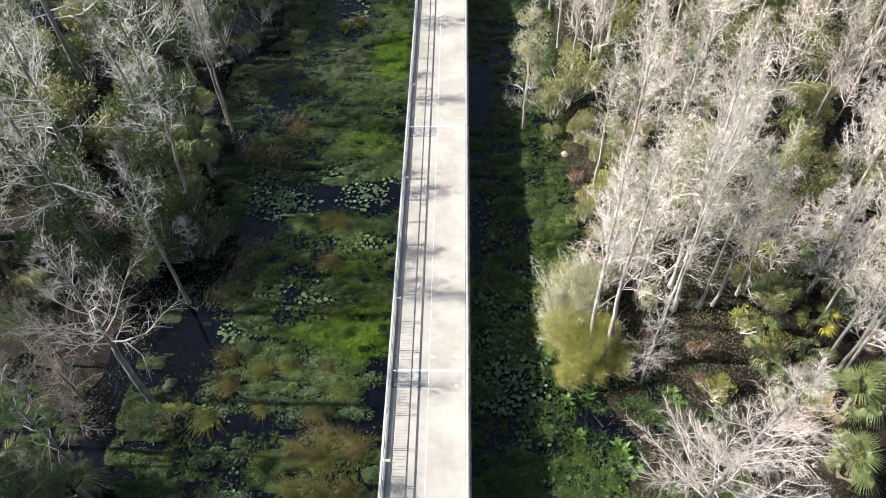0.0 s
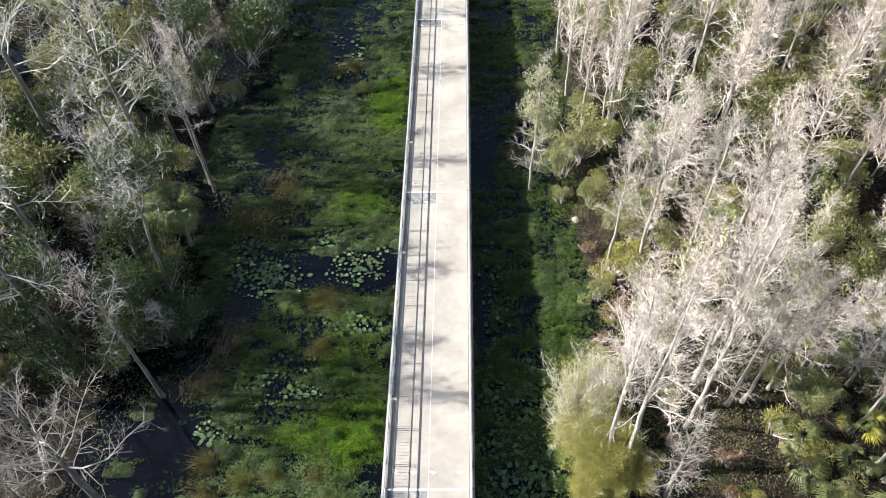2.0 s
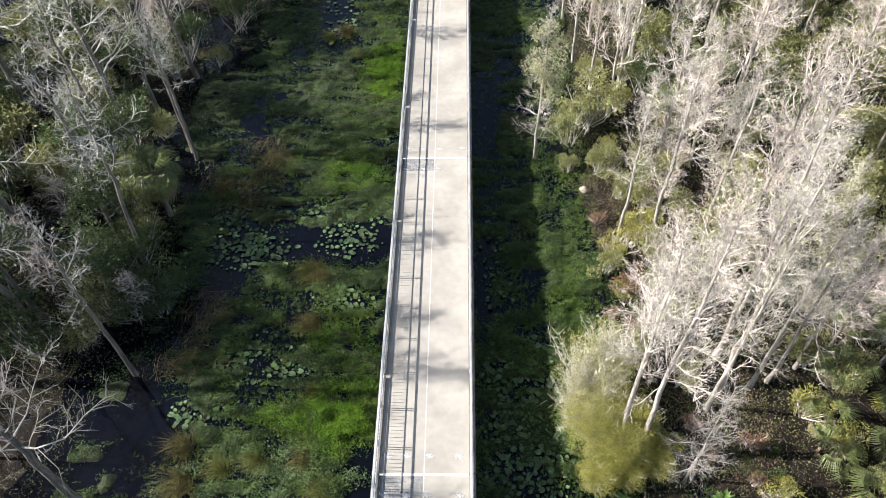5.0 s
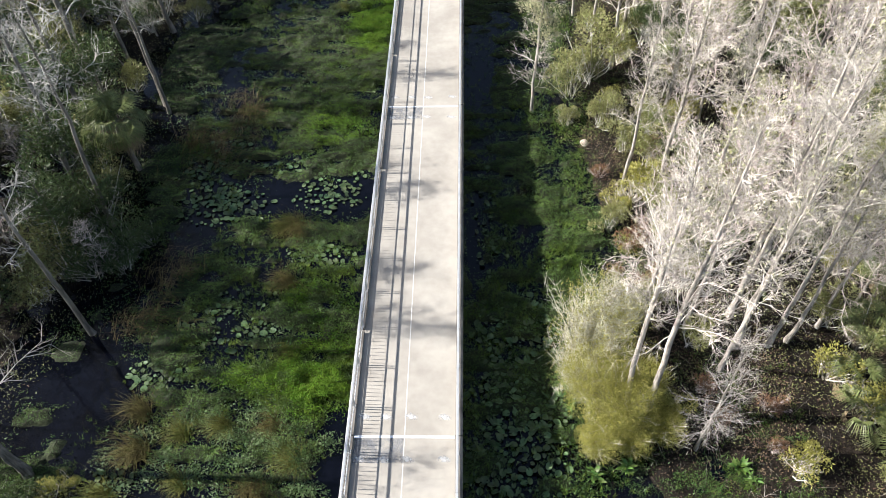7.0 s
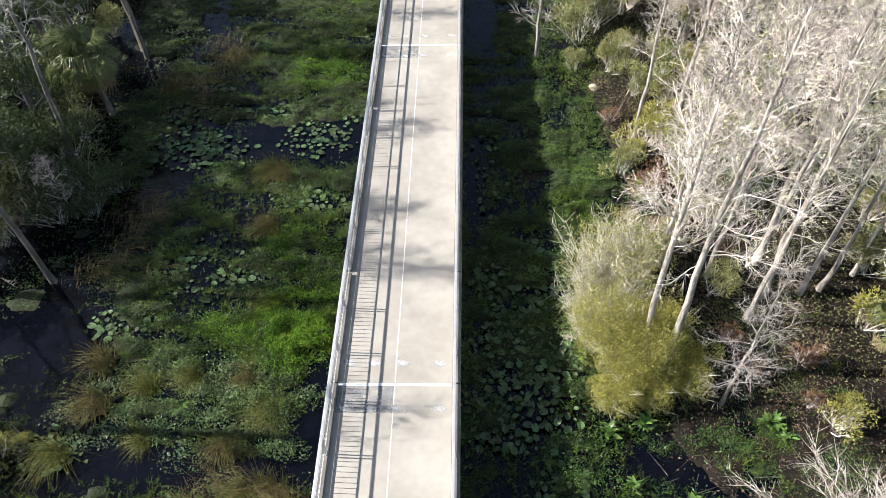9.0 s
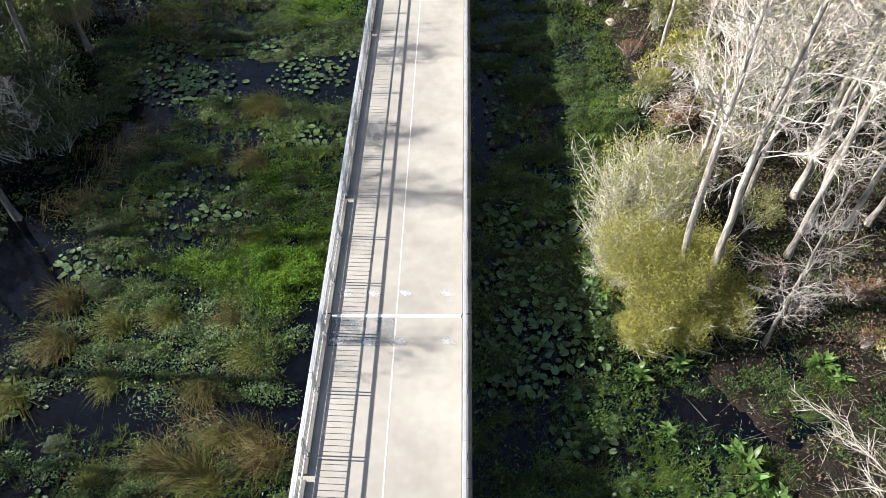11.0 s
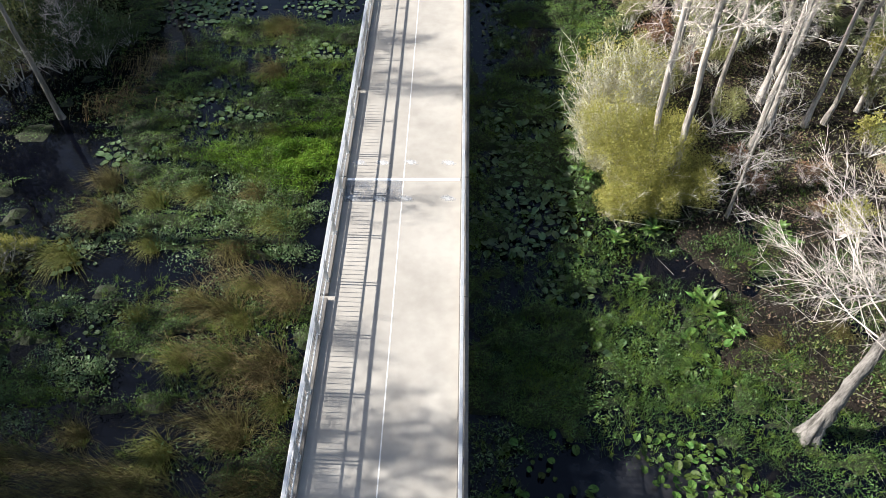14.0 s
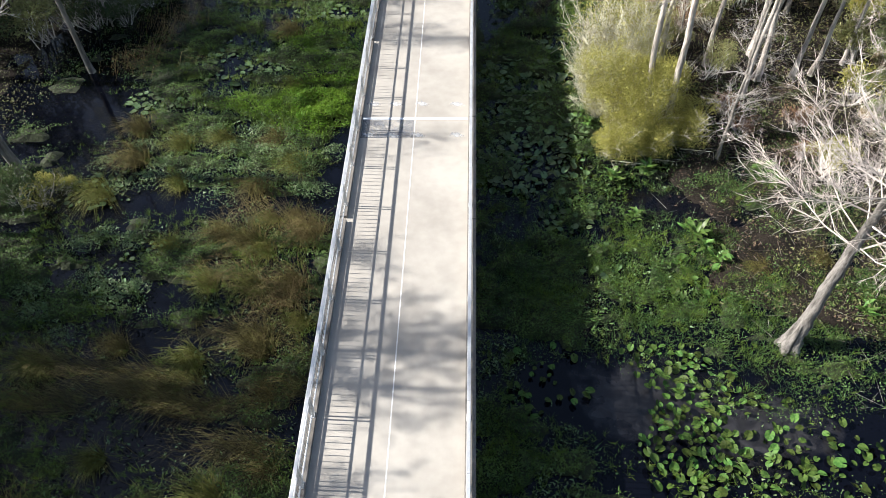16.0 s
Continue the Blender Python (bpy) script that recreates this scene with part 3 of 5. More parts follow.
def shrub_meshes(name, seed, R, H, count, leaf, leaf_mat, stem_mat, stems=26, bare=0.0, lumps=9, fine=False):
    """Stems from the base and a lumpy, gappy crown of small leaves."""
    g = np.random.default_rng(seed)
    tb = Tubes()
    centres = []
    for i in range(lumps):
        a, r, z = g.random() * 6.28, R * 0.72 * math.sqrt(g.random()), H * (0.35 + 0.5 * g.random())
        centres.append((r * math.cos(a), r * math.sin(a), z, R * (0.26 + 0.26 * g.random())))
    centres = np.array(centres)
    sb, st = [], []
    for i in range(stems):
        c = centres[i % lumps]
        tip = c[:3] + g.normal(0, c[3] * 0.6, 3)
        b = np.array([g.normal(0, R * 0.12), g.normal(0, R * 0.12), -0.1])
        midp = (b + tip) / 2 + g.normal(0, 0.08 * R, 3)
        tb.tube([b, midp, tip], [0.028, 0.017, 0.006], 4)
        for _ in range(9 + int(36 * bare)):
            w = 0.35 + 0.65 * g.random()
            q = b + (tip - b) * w + g.normal(0, 0.04 * R, 3)
            sb.append(q)
            st.append(q + unit(unit(tip - b) * 0.7 + g.normal(0, 0.7, 3)) * R * (0.12 + 0.28 * g.random()))
    tb.spikes(sb, st, 0.0065 + 0.003 * bare)
    stem_me = tb.mesh(name + "_stems", stem_mat)
    pick = g.integers(0, lumps, count)
    dirs = unit(g.normal(0, 1, (count, 3)))
    dirs[:, 2] = np.abs(dirs[:, 2]) * 0.9 - 0.25
    rr = centres[pick, 3] * (0.35 + 0.72 * g.random(count) ** 0.6)
    P = centres[pick, :3] + unit(dirs) * rr[:, None]
    P[:, 2] = np.maximum(P[:, 2], 0.08)
    D = unit(dirs) + g.normal(0, 0.6, (count, 3)) + [0, 0, 0.2]
    V, F = leaves(P, D, leaf * (0.6 + 0.8 * g.random(count)), leaf * 0.42 * (0.7 + 0.6 * g.random(count)), g, fine=fine)
    return stem_me, mesh_np(name + "_leaves", V, F, leaf_mat)


def put_tree(kind_, name, label, cat, group, x, y, scale=1.0, turn=0.0, z=None):
    parts = kind_
    z = float(land(np.array([x]), np.array([y]))[0]) if z is None else z
    ob = thing(name, label, cat, group, place=(x, y, max(z, -0.25)))
    ob.rotation_euler = (0, 0, turn)
    ob.scale = (scale, scale, scale)
    for pn, me in parts:
        child(pn, me, ob)
    return ob


def tree_kind(seed, bark, twigs, haze=0, haze_mat=None, leaf=0.07, **kw):
    tr, cr = wood(seed, **kw)
    if haze:
        g = np.random.default_rng(seed)
        tips = cr.v[-1].reshape(-1, 4, 3)
        pick = g.integers(0, len(tips), haze)
        P = tips[pick, 3] + g.normal(0, 0.05, (haze, 3))
        V, F = leaves(P, tips[pick, 3] - tips[pick, 0] + g.normal(0, 0.15, (haze, 3)), leaf * (1 + g.random(haze)), leaf * 0.57, g, fine=False)
        return (("trunk", tr.mesh("trunk", bark)), ("crown", cr.mesh("crown", twigs)), ("foliage", mesh_np("foliage", V, F, haze_mat)))
    return (("trunk", tr.mesh("trunk", bark)), ("crown", cr.mesh("crown", twigs)))


# pale, slim cypresses of the sunny side
CYPRESS = [tree_kind(100 + i, BARK_PALE, TWIG_CYPRESS, haze=(300, 1200, 700, 300)[i], haze_mat=LEAF_HAZE, H=13.0, r0=0.10, clear=0.38 + 0.03 * i, spread=0.17, n1=42, n2=10, n3=9, rise=0.55, shape=0.6, limb=0.5, twig=0.0062, lift=0.12) for i in range(4)]
FEATHERY = [tree_kind(120 + i, BARK_PALE, TWIG_PINK if i % 2 else TWIG_PALE, H=(9.0, 11.0, 9.5, 11.5)[i], r0=0.09, clear=(0.12, 0.30, 0.20, 0.36)[i], spread=0.20, n1=40, n2=9, n3=7, rise=0.55, shape=0.5, limb=0.65, twig=0.0092, lift=0.10, curl=0.7, haze=(0, 1100, 400, 1800)[i], haze_mat=LEAF_HAZE) for i in range(4)]
FAR = [tree_kind(130 + i, BARK_PALE, TWIG_PINK if i == 1 else TWIG_PALE, H=12.0, r0=0.11, clear=0.34, spread=0.17, n1=38, n2=9, n3=4, rise=0.75, shape=0.5, limb=0.65, twig=0.0145, lift=0.13, haze=(500, 1400, 1000)[i], haze_mat=LEAF_HAZE) for i in range(3)]
GREYS = [tree_kind(140 + i, BARK_GREY, TWIG_GREY, H=13.5, r0=0.145, clear=0.34, spread=0.165, n1=32, n2=9, n3=5, rise=0.35, wob=0.035, twig=0.0088, limb=0.65, curl=0.7) for i in range(4)]
EDGE_GREY = [tree_kind(145 + i, BARK_GREY, TWIG_GREY, H=13.5, r0=0.13, clear=0.50, spread=0.14, n1=24, n2=8, n3=6, rise=0.35, wob=0.035, twig=0.0065, limb=0.7, curl=0.7) for i in range(2)]
TALL = [tree_kind(150 + i, BARK_GREY, TWIG_GREY, haze=1900, haze_mat=LEAF_HAZE, leaf=0.11, H=19.5, r0=0.22, clear=0.36, spread=0.24, n1=36, n2=12, n3=5, rise=0.35, wob=0.03, twig=0.011, limb=0.85, curl=0.6) for i in range(3)]
OLD_DEAD = tree_kind(160, BARK_DARK, TWIG_DEAD, H=15.0, r0=0.20, clear=0.40, spread=0.29, n1=30, n2=15, n3=6, rise=0.42, wob=0.03, twig=0.008, limb=0.85, curl=0.8, knotty=0.07)
STOUT = tree_kind(161, BARK_DARK, TWIG_BEIGE, H=11.2, r0=0.18, clear=0.35, spread=0.35, n1=50, n2=20, n3=15, rise=0.38, wob=0.03, twig=0.0055, flare=1.9, limb=0.55, curl=0.7, roots=5, bend=(3.2, 2.3), knotty=0.06)
SNAG = tree_kind(162, BARK_GREY, TWIG_DEAD, H=8.4, r0=0.05, clear=0.14, spread=0.17, n1=40, n2=9, n3=7, rise=0.2, twig=0.004, limb=0.6, curl=0.6)
SAPLING = [tree_kind(170 + i, BARK_PALE, TWIG_PINK if i else TWIG_HAZE, H=5.5, r0=0.045, clear=0.10, spread=0.26, n1=28, n2=9, n3=6, rise=0.7, shape=0.5) for i in range(3)]
DEAD_BUSH = tree_kind(175, BARK_DARK, TWIG_BROWN, H=5.0, r0=0.05, clear=0.10, spread=0.36, n1=26, n2=9, n3=6, rise=0.45, shape=0.4, twig=0.006, limb=0.8, curl=0.8)
CONE_TRUNK = tree_kind(180, BARK_PALE, TWIG_CYPRESS, H=11.0, r0=0.085, clear=0.16, spread=0.13, n1=46, n2=8, n3=6, rise=0.35, limb=0.5, twig=0.006)

L_CYP = "slender bare cypress with pale grey trunk and fine twigs"
for i, (x, y, s) in enumerate([(8.45, 33.0, 0.85), (10.3, 32.9, 1.05), (12.1, 31.4, 1.0), (6.9, 21.0, 1.12), (7.8, 20.6, 1.2), (11.2, 22.9, 0.9), (13.5, 24.1, 0.95),
                               (14.3, 24.3, 0.85), (12.2, 25.6, 1.2), (25.7, 46.1, 1.0), (12.0, 24.0, 1.15), (14.6, 29.0, 0.85), (13.4, 27.5, 0.9), (20.0, 20.1, 0.95), (19.4, 20.5, 0.9)]):
    put_tree(CYPRESS[i % 4], "cypress_tree", L_CYP, "tree", "bare cypresses", x, y, s, i * 1.9)
put_tree(STOUT, "stout_dead_tree", "stout weathered grey tree with flared base and bare crown", "tree", "", 9.97, 11.2, 1.0, 0.0, z=0.1)
put_tree(SNAG, "dead_sapling", "thin dead grey sapling with short bare side twigs", "tree", "", 9.5, 19.4, 1.0)
put_tree(OLD_DEAD, "dead_tree", "large bare dead tree with crooked silvery limbs in dark water", "tree", "", -16.5, 18.2, 0.9, 2.0)
for i, (x, y, s) in enumerate([(-16.0, 24.8, 0.9), (-17.3, 31.2, 0.95), (-17.0, 40.6, 0.85), (-18.5, 48.2, 0.95), (-31.2, 38.2, 1.0), (-26.1, 31.5, 0.95), (-16.6, 40.1, 0.8), (-19.6, 33.4, 1.0), (-19.6, 37.2, 1.0)]):
    put_tree(EDGE_GREY[i % 2] if x > -18 else GREYS[i % 4], "swamp_tree", "tall grey bare swamp tree with lichen-grey twigs", "tree", "grey swamp trees", x, y, s, i * 2.3)
for i, (x, y, s) in enumerate([(-21.6, 26.9, 0.8), (-20.4, 40.6, 0.85), (-23.8, 32.2, 0.9), (-26.5, 13.0, 0.95), (-20.5, 8.5, 0.95), (-23.0, 4.0, 1.0), (-25.5, 10.5, 1.05),
                               (-27.8, 24.2, 1.1), (-28.0, 43.5, 1.0), (-25.0, 50.5, 1.0), (-29.0, 27.5, 1.05), (-24.0, 57.0, 1.0), (-21.0, -3.0, 0.95), (-19.5, 5.0, 0.9), (-19.0, 9.5, 0.85)]):
    put_tree(TALL[i % 3], "tall_swamp_tree", "very tall grey swamp tree with thick trunk and bare limbs", "tree", "tall swamp trees", x, y, s, i * 1.7)

# ---- forest on both banks ----
def scatter(n, x0, x1, y0, y1, gap, g, taken, ok):
    out = []
    tries = 0
    while len(out) < n and tries < n * 60:
        tries += 1
        x, y = x0 + (x1 - x0) * g.random(), y0 + (y1 - y0) * g.random()
        if ok(x, y) and all((x - a) ** 2 + (y - b) ** 2 > gap * gap for a, b in taken + out):
            out.append((x, y))
    return out


g = np.random.default_rng(21)
right_ok = lambda x, y: x > float(tree_line(np.array(y))) + 1.2 + (2.5 if y < 22 else 0)
left_ok = lambda x, y: x < float(bank_left(np.array(y))) - 0.8
left_tree_ok = lambda x, y: left_ok(x, y) and not (x > -33 and 18.4 < y < 26.2)
taken = [(8.45, 33.0), (10.3, 32.9), (12.1, 31.4), (6.9, 21.0), (7.8, 20.6), (11.2, 22.9), (13.5, 24.1), (14.3, 24.3), (12.2, 25.6), (12.0, 24.0), (14.6, 29.0), (13.4, 27.5), (9.8, 11.35), (9.5, 19.4),
         (-16.5, 18.2), (-16.3, 25.1), (-16.6, 30.3), (-16.4, 39.6), (-15.4, 37.0), (-18.6, 32.8), (-18.0, 37.6), (-17.2, 35.4), (-17.8, 25.5), (-20.9, 41.7), (-31.2, 38.2), (-23.8, 32.2), (6.1, 21.4), (4.3, 39.8)]
spots = scatter(42, 8, 36, 20, 48, 1.5, g, taken, right_ok)
for i, (x, y) in enumerate(spots):
    put_tree(FEATHERY[i % 4], "young_cypress", "young bare cypress with a haze of pinkish twigs", "tree", "young cypresses", x, y, 0.75 + 0.5 * g.random(), g.random() * 6.28)
far_spots = scatter(36, 8, 42, 47, 70, 1.6, g, taken + spots, right_ok)
for i, (x, y) in enumerate(far_spots):
    put_tree(FAR[i % 3], "young_cypress", "young bare cypress with a haze of pinkish twigs", "tree", "young cypresses", x, y, 0.75 + 0.5 * g.random(), g.random() * 6.28)
for i, (x, y, k) in enumerate([(9.3, 43.6, 0.85), (8.4, 46.2, 0.8), (7.6, 49.4, 0.85), (10.4, 46.6, 0.95), (9.0, 52.2, 0.95), (7.4, 54.8, 0.85), (11.6, 49.8, 1.0), (8.6, 57.6, 0.9)]):
    put_tree(FAR[i % 3], "young_cypress", "young bare cypress with a haze of pinkish twigs", "tree", "young cypresses", x, y, k, i * 2.3)
spots2 = scatter(14, 14, 40, 24, 64, 3.0, g, taken + spots, right_ok)
for i, (x, y) in enumerate(spots2):
    put_tree(CYPRESS[(i + 1) % 4], "cypress_tree", L_CYP, "tree", "bare cypresses", x, y, 0.8 + 0.3 * g.random(), g.random() * 6.28)
spots3 = scatter(30, 7.8, 34, 14, 56, 1.2, g, taken + spots, lambda x, y: right_ok(x, y) and not (x < 16.5 and y < 21))
for i, (x, y) in enumerate(spots3):
    put_tree(SAPLING[i % 3], "bare_sapling", "bare pinkish-grey sapling with dense fine twigs", "tree", "bare saplings", x, y, 0.6 + 0.6 * g.random(), g.random() * 6.28)
spots4 = scatter(27, -46, -15, -8, 66, 2.6, g, taken, left_tree_ok)
for i, (x, y) in enumerate(spots4):
    put_tree(GREYS[i % 4], "swamp_tree", "tall grey bare swamp tree with lichen-grey twigs", "tree", "grey swamp trees", x, y, 0.7 + 0.45 * g.random(), g.random() * 6.28)
spots5 = scatter(18, -38, -15, 8, 66, 1.6, g, taken + spots4, left_tree_ok)
for i, (x, y) in enumerate(spots5):
    put_tree(SAPLING[i % 3], "bare_sapling", "bare pinkish-grey sapling with dense fine twigs", "tree", "bare saplings", x, y, 0.7 + 0.6 * g.random(), g.random() * 6.28)

# twigs and small branches lying about under the trees
gt = np.random.default_rng(66)
tx, ty = 7.0 + 26 * gt.random(6000), 9 + 42 * gt.random(6000)
near_ok = tx > bank_right(ty) - 0.3 - 1.5 * smooth01((20 - ty) / 3)
tx, ty = tx[near_ok], ty[near_ok]
tz = np.maximum(land(tx, ty), 0.0) + 0.04 + 0.12 * gt.random(len(tx))
ta, tl = gt.random(len(tx)) * 6.283, 0.2 + 0.9 * gt.random(len(tx)) ** 2
lying = Tubes()
lying.spikes(np.column_stack([tx, ty, tz]), np.column_stack([tx + tl * np.cos(ta), ty + tl * np.sin(ta), tz + gt.normal(0.06, 0.12, len(tx))]), 0.005 + 0.007 * gt.random(len(tx)))
tagged(new("fallen_twigs", lying.mesh("fallen_twigs", BARK_GREY)), "pale fallen twigs scattered over the forest floor", "twigs", kind="stuff")

# the narrow leafy tree at the water's edge
stem_me, leaf_me = shrub_meshes("edge_tree", 301, 1.3, 8.4, 4600, 0.10, LEAF_HAZE, TWIG_PALE, stems=10, lumps=16)
edge = put_tree(CONE_TRUNK, "edge_tree", "slim pale-trunked tree with thin olive foliage at the water", "tree", "", 4.4, 39.8, 1.0)
child("foliage", leaf_me, edge, (0, 0, 2.4))

# shrubs
def shrub_kind(name, seed, R, H, count, leaf, lm, sm, **kw):
    a, b = shrub_meshes(name, seed, R, H, count, leaf, lm, sm, **kw)
    return (("branchwork", a), ("foliage", b))


MYRTLE = [shrub_kind("myrtle", 310 + i, 1.5, 2.6, 2400, 0.125, LEAF_OLIVE, TWIG_GREY, stems=14) for i in range(3)]
HOLLY = [shrub_kind("holly", 320 + i, 1.6, 2.8, 2300, 0.145, LEAF_DARK, TWIG_GREY, stems=14) for i in range(3)]
RUSTY = [shrub_kind("rusty", 330 + i, 1.1, 1.5, 900, 0.12, LEAF_RUST, TWIG_PINK, bare=0.6, stems=15) for i in range(2)]
YELLOW = [shrub_kind("yellow", 340 + i, 0.9, 1.3, 1300, 0.09, LEAF_WILLOW, TWIG_PALE, bare=0.3, stems=15) for i in range(2)]
bush_ok = lambda x, y: right_ok(x, y) and not (x < 12.8 and y < 22.3)
spots6 = scatter(195, 7.6, 37, 10, 62, 1.15, g, taken, bush_ok)
for i, (x, y) in enumerate(spots6):
    u = g.random()
    if y < 28 and x < 20:
        u = 0.66 + 0.34 * g.random() if g.random() < 0.45 else 0.3
    if u < 0.5:
        put_tree(MYRTLE[i % 3], "myrtle_bush", "olive-green leafy bush under bare trees", "bush", "bushes", x, y, (0.8 + 1.1 * g.random()) * (0.55 if y < 28 else 1), g.random() * 6.28)
    elif u < 0.66:
        put_tree(HOLLY[i % 3], "evergreen_bush", "dark green evergreen bush", "bush", "bushes", x, y, 0.6 + 0.5 * g.random(), g.random() * 6.28)
    elif u < 0.84:
        put_tree(RUSTY[i % 2], "withered_bush", "half-bare bush with rusty withered leaves", "bush", "bushes", x, y, 0.7 + 0.7 * g.random(), g.random() * 6.28)
    else:
        put_tree(YELLOW[i % 2], "yellowing_bush", "small bush with yellow-green leaves", "bush", "bushes", x, y, 0.7 + 0.7 * g.random(), g.random() * 6.28)
for x, y, s in ((7.5, 34.4, 0.5), (7.6, 28.2, 0.5), (8.6, 27.2, 0.6), (10.6, 20.6, 0.6), (12.7, 21.0, 0.6), (10.2, 21.9, 0.6), (12.5, 19.3, 0.5)):
    put_tree(RUSTY[int(x * 7) % 2], "withered_bush", "half-bare bush with rusty withered leaves", "bush", "bushes", x, y, s, x * 3)
for x, y, s in ((7.6, 30.9, 0.75), (9.9, 31.3, 0.9), (8.9, 36.4, 0.8), (10.2, 35.2, 0.9), (8.0, 38.3, 0.75), (6.2, 38.7, 0.5), (12.0, 33.8, 0.9), (6.6, 41.2, 1.0), (7.2, 42.8, 1.05), (8.8, 38.6, 0.7), (8.6, 47.5, 0.8)):
    put_tree(MYRTLE[int(x * 7) % 3], "myrtle_bush", "olive-green leafy bush by the water", "bush", "bushes", x, y, s, x * 3)
for x, y, s in ((-15.3, 17.0, 0.95), (-14.7, 17.9, 0.6), (8.9, 32.6, 1.5), (9.7, 33.4, 1.2), (8.1, 32.0, 1.0), (8.5, 29.6, 0.8), (15.5, 22.5, 1.2), (16.8, 21.0, 1.1)):
    put_tree(YELLOW[int(x * 7) % 2], "yellowing_bush", "small bush with yellow-green leaves", "bush", "bushes", x, y, s, x * 3)
spots7 = scatter(100, -42, -14.5, -4, 64, 1.7, g, taken, left_ok)
for i, (x, y) in enumerate(spots7):
    u, v, w = g.random(3)
    if x > -24.5 and 14.8 < y < 24.0:
        continue
    if u < 0.72:
        put_tree(HOLLY[i % 3], "evergreen_bush", "dark green evergreen bush on the shaded bank", "bush", "bushes", x, y, 0.8 + 1.0 * v, w * 6.28)
    else:
        put_tree(MYRTLE[i % 3], "myrtle_bush", "olive-green leafy bush on the shaded bank", "bush", "bushes", x, y, 0.8 + 0.7 * v, w * 6.28)
for x, y, s in ((-20.4, 18.4, 1.0), (-21.8, 20.4, 1.15), (-19.4, 16.6, 0.8), (-22.6, 17.6, 1.0)):
    put_tree(DEAD_BUSH, "dead_sapling", "tangled grey-brown dead sapling standing in dark water", "tree", "dead saplings", x, y, s, x * 3)
for x, y, s in ((-26.0, 47.0, 1.9), (-22.5, 43.0, 1.7), (-27.5, 39.5, 1.9), (-23.0, 37.0, 1.6), (-30.0, 50.0, 2.0), (-25.0, 54.0, 1.9), (-32.0, 36.0, 1.9), (-17.8, 33.6, 0.9), (-18.2, 28.2, 1.2)):
    put_tree(MYRTLE[int(-x * 7) % 3], "myrtle_bush", "olive-green leafy bush on the shaded bank", "bush", "bushes", x, y, s, x * 3)

for x, y, s in ((-25.0, 22.5, 0.8), (-16.2, 16.9, 0.7), (-16.0, 29.5, 0.95), (-14.9, 29.9, 0.6), (-17.0, 28.0, 0.9), (-17.6, 31.4, 1.1), (-15.6, 28.4, 0.6), (-18.6, 34.4, 1.0), (-18.8, 30.0, 1.2), (-19.3, 36.4, 1.1)):
    put_tree(HOLLY[int(-x * 7) % 3], "evergreen_bush", "dark green evergreen bush hanging over the water", "bush", "bushes", x, y, s, x * 3)

for i, (x, y) in enumerate(scatter(30, 12.5, 34, -14, 19, 1.8, g, taken + spots6, lambda x, y: x > float(tree_line(np.array(y))) + 0.6 and not (x < 16.5 and y > 12.5))):
    if i % 3 == 0:
        put_tree(SAPLING[i % 2], "bare_sapling", "bare pinkish-grey sapling with dense fine twigs", "tree", "bare saplings", x, y, 0.6 + 0.5 * g.random(), g.random() * 6.28)
    elif i % 3 == 1:
        put_tree(YELLOW[i % 2], "yellowing_bush", "small bush with yellow-green leaves", "bush", "bushes", x, y, 0.8 + 0.8 * g.random(), g.random() * 6.28)
    else:
        put_tree(MYRTLE[i % 3], "myrtle_bush", "olive-green leafy bush under bare trees", "bush", "bushes", x, y, 0.5 + 0.4 * g.random(), g.random() * 6.28)

# evergreen trees among the bare ones
def evergreen_kind(seed):
    tr, cr = wood(seed, H=9.5, r0=0.16, clear=0.30, spread=0.20, n1=20, n2=5, n3=2, rise=0.4)
    a, b = shrub_meshes("evergreen", seed, 2.3, 6.6, 3300, 0.21, LEAF_DARK, TWIG_GREY, stems=4, lumps=26)
    return tr.mesh("trunk", BARK_GREY), cr.mesh("crown", TWIG_GREY), b


EVER = [evergreen_kind(360 + i) for i in range(2)]
for i, (x, y, s) in enumerate([(-23.5, 12.0, 1.0), (-22.5, 7.5, 1.15), (-18.8, 3.5, 1.0), (-24.5, 1.5, 1.2), (-27.0, 12.0, 0.85), (-21.8, 27.8, 0.95), (-27.6, 26.8, 1.1), (-20.8, 36.5, 0.85),
                               (-29.0, 34.0, 1.1), (-24.0, 46.0, 1.0), (-32.0, 44.5, 1.1), (-19.5, 52.0, 0.9), (-28.0, 55.0, 1.1), (-35.0, 30.0, 1.1), (-20.0, -2.5, 1.1), (-17.8, 8.6, 0.8), (-18.3, 29.2, 0.62), (-19.2, 33.0, 0.7), (-19.0, 38.6, 0.7), (-20.2, 44.5, 0.8)]):
    t = thing("evergreen_tree", "dark evergreen tree with a ragged leafy crown", "tree", "evergreen trees", place=(x, y, 0.0))
    t.rotation_euler = (0, 0, i * 2.1)
    t.scale = (s, s, s)
    k = EVER[i % 2]
    child("trunk", k[0], t)
    child("crown", k[1], t)
    child("foliage", k[2], t, (0, 0, 2.8))

